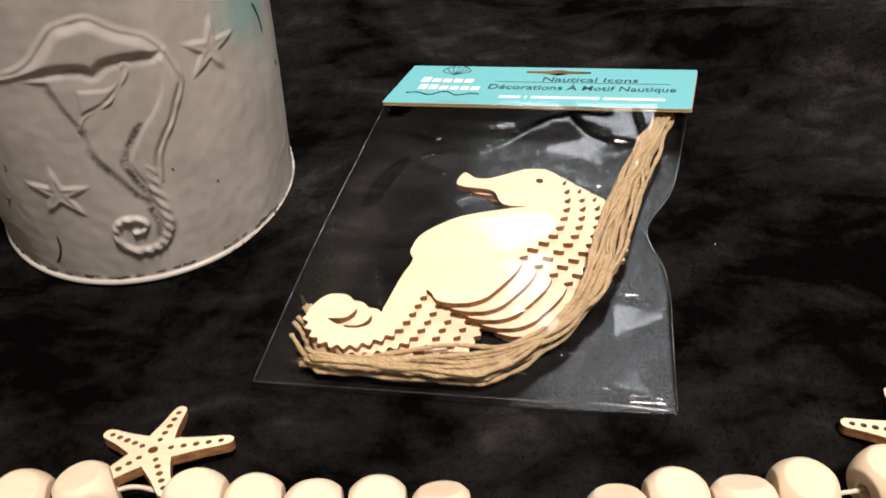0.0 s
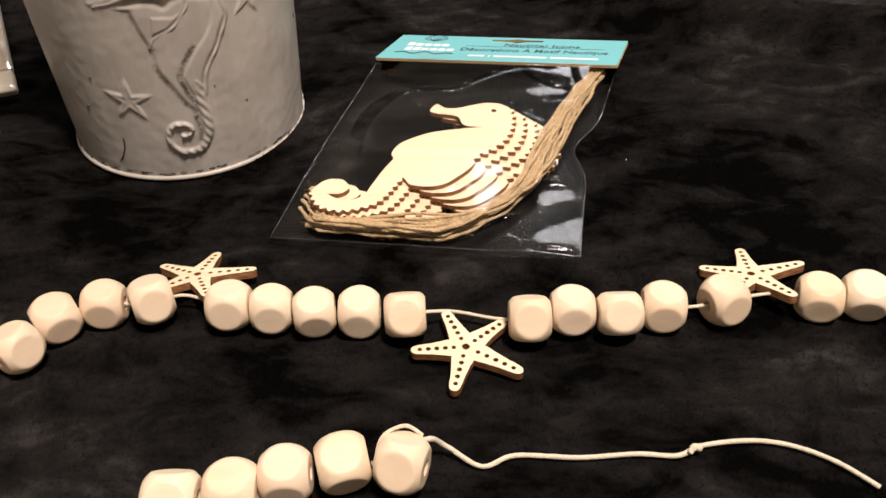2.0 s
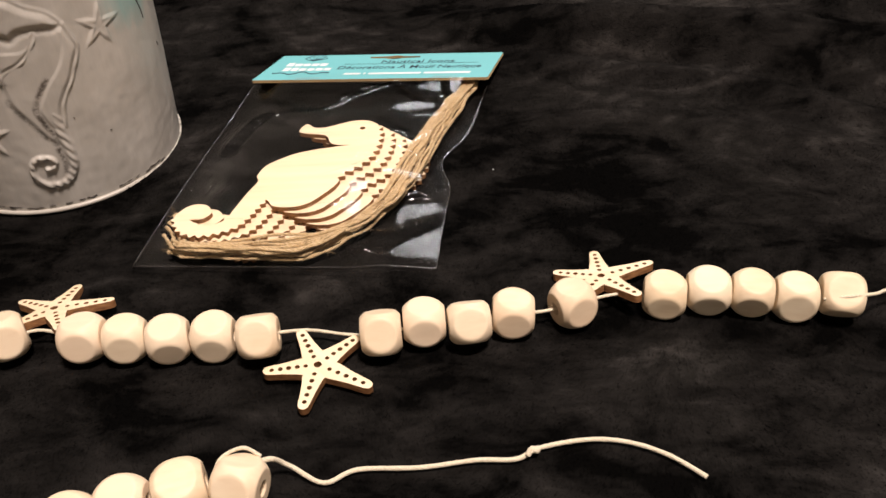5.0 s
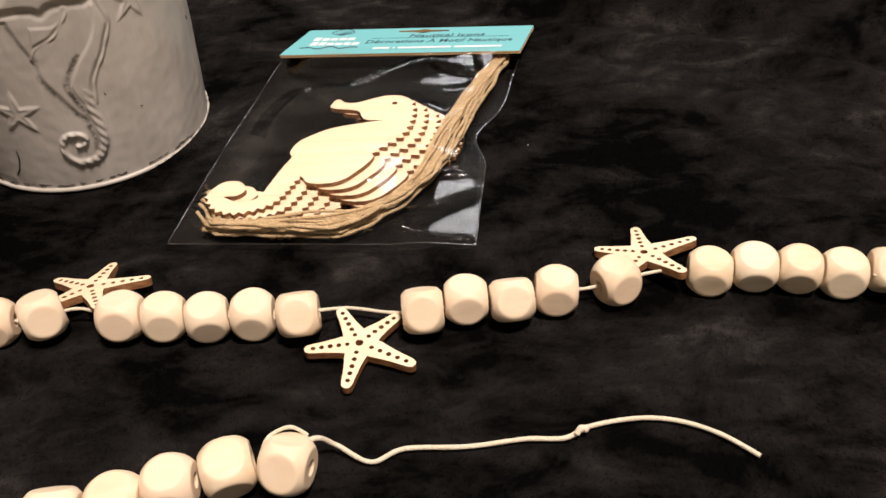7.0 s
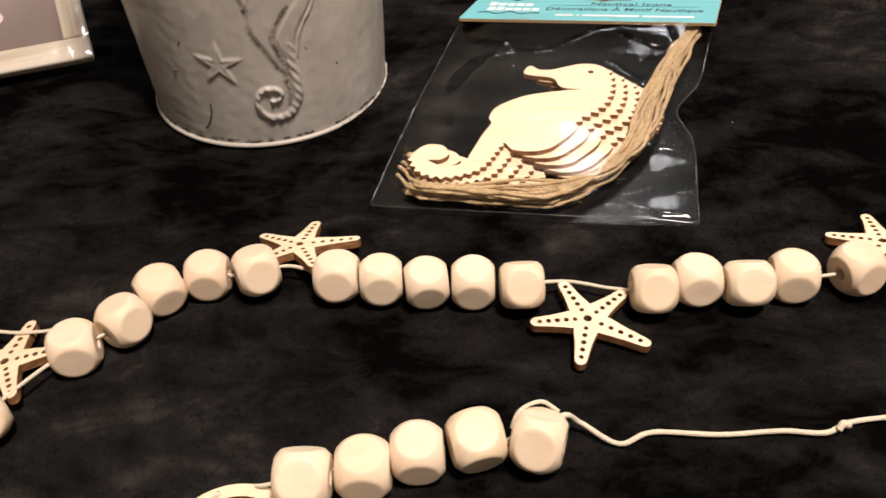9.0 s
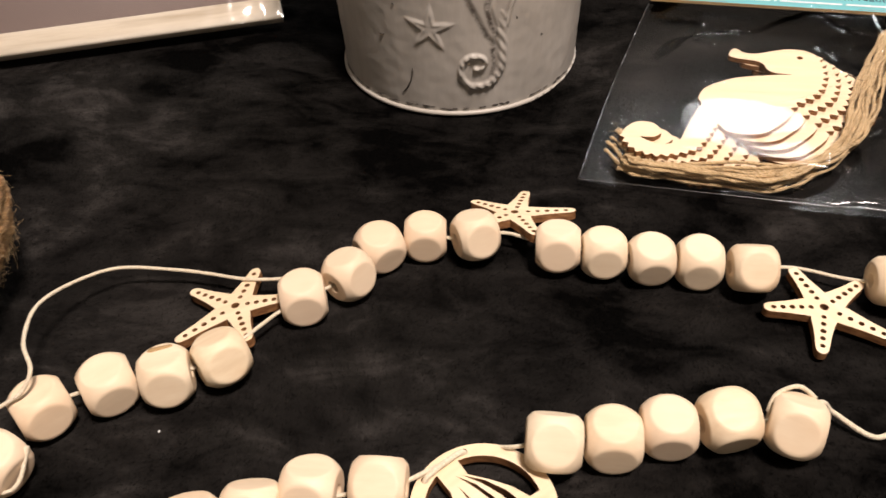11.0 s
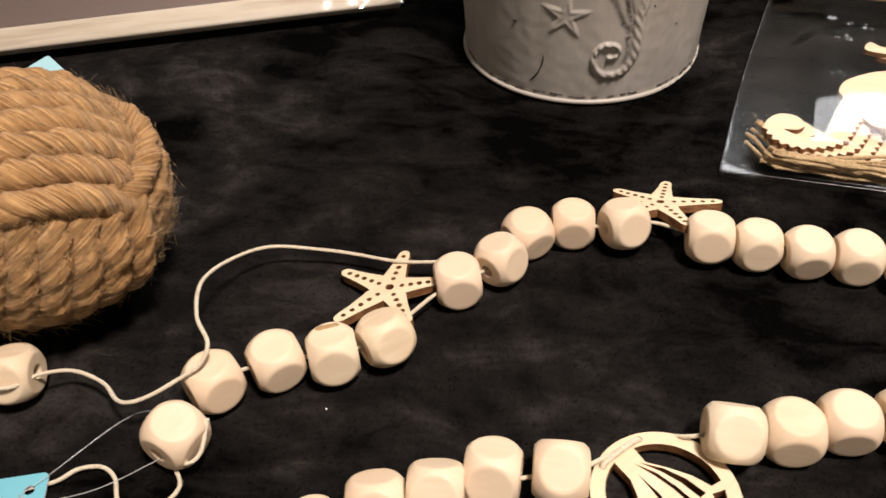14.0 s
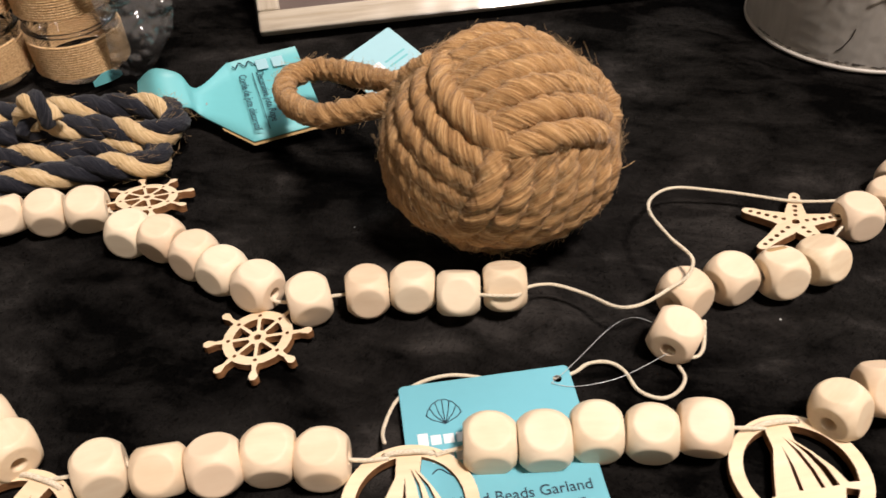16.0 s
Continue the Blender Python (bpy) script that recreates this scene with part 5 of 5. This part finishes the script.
def build_jar_label(cx, cy, r):
    """A strip of teal card that curves round the jar's foot inside the wrapper, and stands up behind it."""
    card = thing("jar_label_card", "bent teal card label tucked behind a twine-wrapped jar", "label", at=(cx, cy, 0))
    for a0, a1, z0, z1 in ((-52, -14, 0.0008, 0.0030), (58, 100, 0.0030, 0.0400)):
        verts, faces, n = [], [], 16
        for rr in (r + 0.0014, r + 0.0018):
            for i in range(n + 1):
                w = math.radians(a0 + (a1 - a0) * i / n)
                for z in (z0, z1 + 0.003 * math.sin(math.pi * i / n)):
                    verts.append((rr * math.cos(w), rr * math.sin(w), z))
        o = 2 * (n + 1)
        for i in range(n):
            q = (2 * i, 2 * i + 1, 2 * i + 3, 2 * i + 2)
            faces += [q, tuple(v + o for v in q[::-1]), (2 * i, 2 * i + 2, 2 * i + 2 + o, 2 * i + o), (2 * i + 1, 2 * i + 1 + o, 2 * i + 3 + o, 2 * i + 3)]
        put("card_panel", from_arrays("card_panel", verts, faces, TEAL, False), card)


build_jar_label(-0.4560, 0.1355, 0.0193)


# ---- framed print, leaning far back ----
def build_frame():
    c, e = Vector((-0.1920, 0.2455, 0.0)), Vector((-0.3855, 0.1722, 0.0))
    x = c - e
    w = x.length
    d, bw, th = 0.16, 0.0105, 0.006
    f = thing("picture_frame", "whitewashed wooden picture frame with mauve print in shrink wrap", "picture frame", at=e)
    lean = radians(40)
    xv = x.normalized()
    back = Vector((-xv.y, xv.x, 0)) * math.cos(lean) + Vector((0, 0, 1)) * math.sin(lean)
    m = plane_frame(Vector((0, 0, 0.0)), xv, xv.cross(back))
    m.translation = Vector((0, 0, 0.0))

    def rail(nm, x0, y0, lx, ly):
        me = rounded_box(nm, max(lx, ly), min(lx, ly), th, 0.0012, WASH)
        q = pose(x0 + lx / 2, y0 + ly / 2, th / 2, 0, 0, 90 if ly > lx else 0)
        put(nm, me, f, "whitewashed wood rail", m @ q)
    rail("rail", 0, 0, w, bw)
    rail("rail", 0, d - bw, w, bw)
    rail("rail", 0, bw, bw, d - 2 * bw)
    rail("rail", w - bw, bw, bw, d - 2 * bw)
    put("print_panel", rounded_box("print_panel", w - 2 * bw + 0.002, d - 2 * bw + 0.002, 0.003, 0.0005, PANEL, 1), f, "mauve-grey printed panel", m @ pose(w / 2, d / 2, 0.0022))
    put("easel_back", rounded_box("easel_back", 0.03, 0.09, 0.003, 0.0005, KRAFT, 1), f, "brown easel support", m @ pose(w / 2, 0.105, -0.004, 18))
    z = 0.0040
    put("printed_dot", plate("printed_dot", [circle(0, 0, 0.0027, 20)], 0.0003, PINK, PINK), f, "pale pink printed dot", m @ pose(0.1714, 0.0262, z))
    petals = []
    for a in np.linspace(0, 2 * math.pi, 80, endpoint=False):
        r = 0.0100 * (0.52 + 0.48 * abs(math.sin(2.5 * (a + math.pi / 2))) ** 0.6)
        petals.append((r * math.cos(a), r * math.sin(a)))
    put("printed_flower", plate("printed_flower", [petals], 0.0003, PINK, PINK), f, "pale pink printed flower", m @ pose(0.1466, 0.0334, z, 0, 0, -6))
    # shrink wrap, gathered at the corner
    nx, ny = 110, 60
    verts = []
    for j in range(ny + 1):
        for i in range(nx + 1):
            u, v = i / nx, j / ny
            px, py = -0.0006 + (w + 0.0012) * u, -0.0006 + (d + 0.0012) * v
            g = math.hypot(px - w, py - 0.002)
            a = math.atan2(py + 0.004, w + 0.003 - px)
            h = 0.0016 * max(0, math.sin(a * 34 + 2 * noise.noise((px * 40, py * 40, 0)))) * math.exp(-(g / 0.042) ** 2)
            verts.append((px, py, th + 0.0004 + h + 0.0002 * noise.noise((px * 90, py * 90, 4))))
    wq = nx + 1
    faces = [(j * wq + i, j * wq + i + 1, (j + 1) * wq + i + 1, (j + 1) * wq + i) for j in range(ny) for i in range(nx)]
    put("shrink_wrap", from_arrays("shrink_wrap", verts, faces, WRAP), f, "clear shrink wrap puckered at a corner", m)


build_frame()


# ---- crumbs on the fleece ----
def build_crumb(x, y, s):
    bm = bmesh.new()
    bmesh.ops.create_icosphere(bm, subdivisions=1, radius=s)
    for v in bm.verts:
        v.co *= 1 + 0.5 * noise.noise(v.co * 900 + Vector((x * 99, 0, 0)))
    me = bpy.data.meshes.new("lint_speck")
    bm.to_mesh(me)
    bm.free()
    me.materials.append(WHITEINK)
    ob = new("lint_speck", me)
    ob.location = (x, y, ground_height(x, y) + s * 0.5)
    tagged(ob, "tiny pale lint speck on black fleece", "lint", "lint specks")


for sx, sy, ss in ((-0.1643, 0.0259, 0.0004), (0.0790, 0.1927, 0.0003), (-0.3050, 0.0480, 0.0002)):
    build_crumb(sx, sy, ss)


# ---- short pile of the fleece, where the camera passes ----
def build_pile(count):
    rng = np.random.default_rng(3)
    xs, ys = rng.uniform(-0.52, 0.32, count), rng.uniform(-0.11, 0.42, count)
    gx, gy = np.linspace(-0.52, 0.32, 141), np.linspace(-0.11, 0.42, 91)
    high = np.array([[ground_height(x, y) for x in gx] for y in gy])
    brush = np.array([[noise.noise((x * 9, y * 9, 11)) for x in gx] for y in gy])
    fx, fy = (xs - gx[0]) / (gx[1] - gx[0]), (ys - gy[0]) / (gy[1] - gy[0])
    ix, iy = np.minimum(fx.astype(int), 139), np.minimum(fy.astype(int), 89)
    fx, fy = fx - ix, fy - iy

    def sample(grid):
        return (grid[iy, ix] * (1 - fx) + grid[iy, ix + 1] * fx) * (1 - fy) + (grid[iy + 1, ix] * (1 - fx) + grid[iy + 1, ix + 1] * fx) * fy
    zs = sample(high)
    lean = sample(brush) * 5 + rng.normal(0, 0.7, count)
    length, width = rng.uniform(0.0009, 0.0019, count), rng.uniform(0.00008, 0.00016, count)
    rise = rng.uniform(0.25, 0.9, count)
    dx, dy = np.cos(lean), np.sin(lean)
    v = np.empty((count, 3, 3), dtype=np.float32)
    v[:, 0] = np.stack([xs - dy * width, ys + dx * width, zs], 1)
    v[:, 1] = np.stack([xs + dy * width, ys - dx * width, zs], 1)
    v[:, 2] = np.stack([xs + dx * length * np.cos(rise), ys + dy * length * np.cos(rise), zs + length * np.sin(rise)], 1)
    me = bpy.data.meshes.new("fleece_pile")
    me.vertices.add(count * 3)
    me.vertices.foreach_set("co", v.ravel())
    me.loops.add(count * 3)
    me.loops.foreach_set("vertex_index", np.arange(count * 3, dtype=np.int32))
    me.polygons.add(count)
    me.polygons.foreach_set("loop_start", np.arange(0, count * 3, 3, dtype=np.int32))
    me.polygons.foreach_set("loop_total", np.full(count, 3, dtype=np.int32))
    me.update(calc_edges=True)
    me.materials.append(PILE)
    tagged(new("fleece_pile", me), "short brushed black pile of the fleece blanket", "fleece pile", kind="stuff")


build_pile(480000)
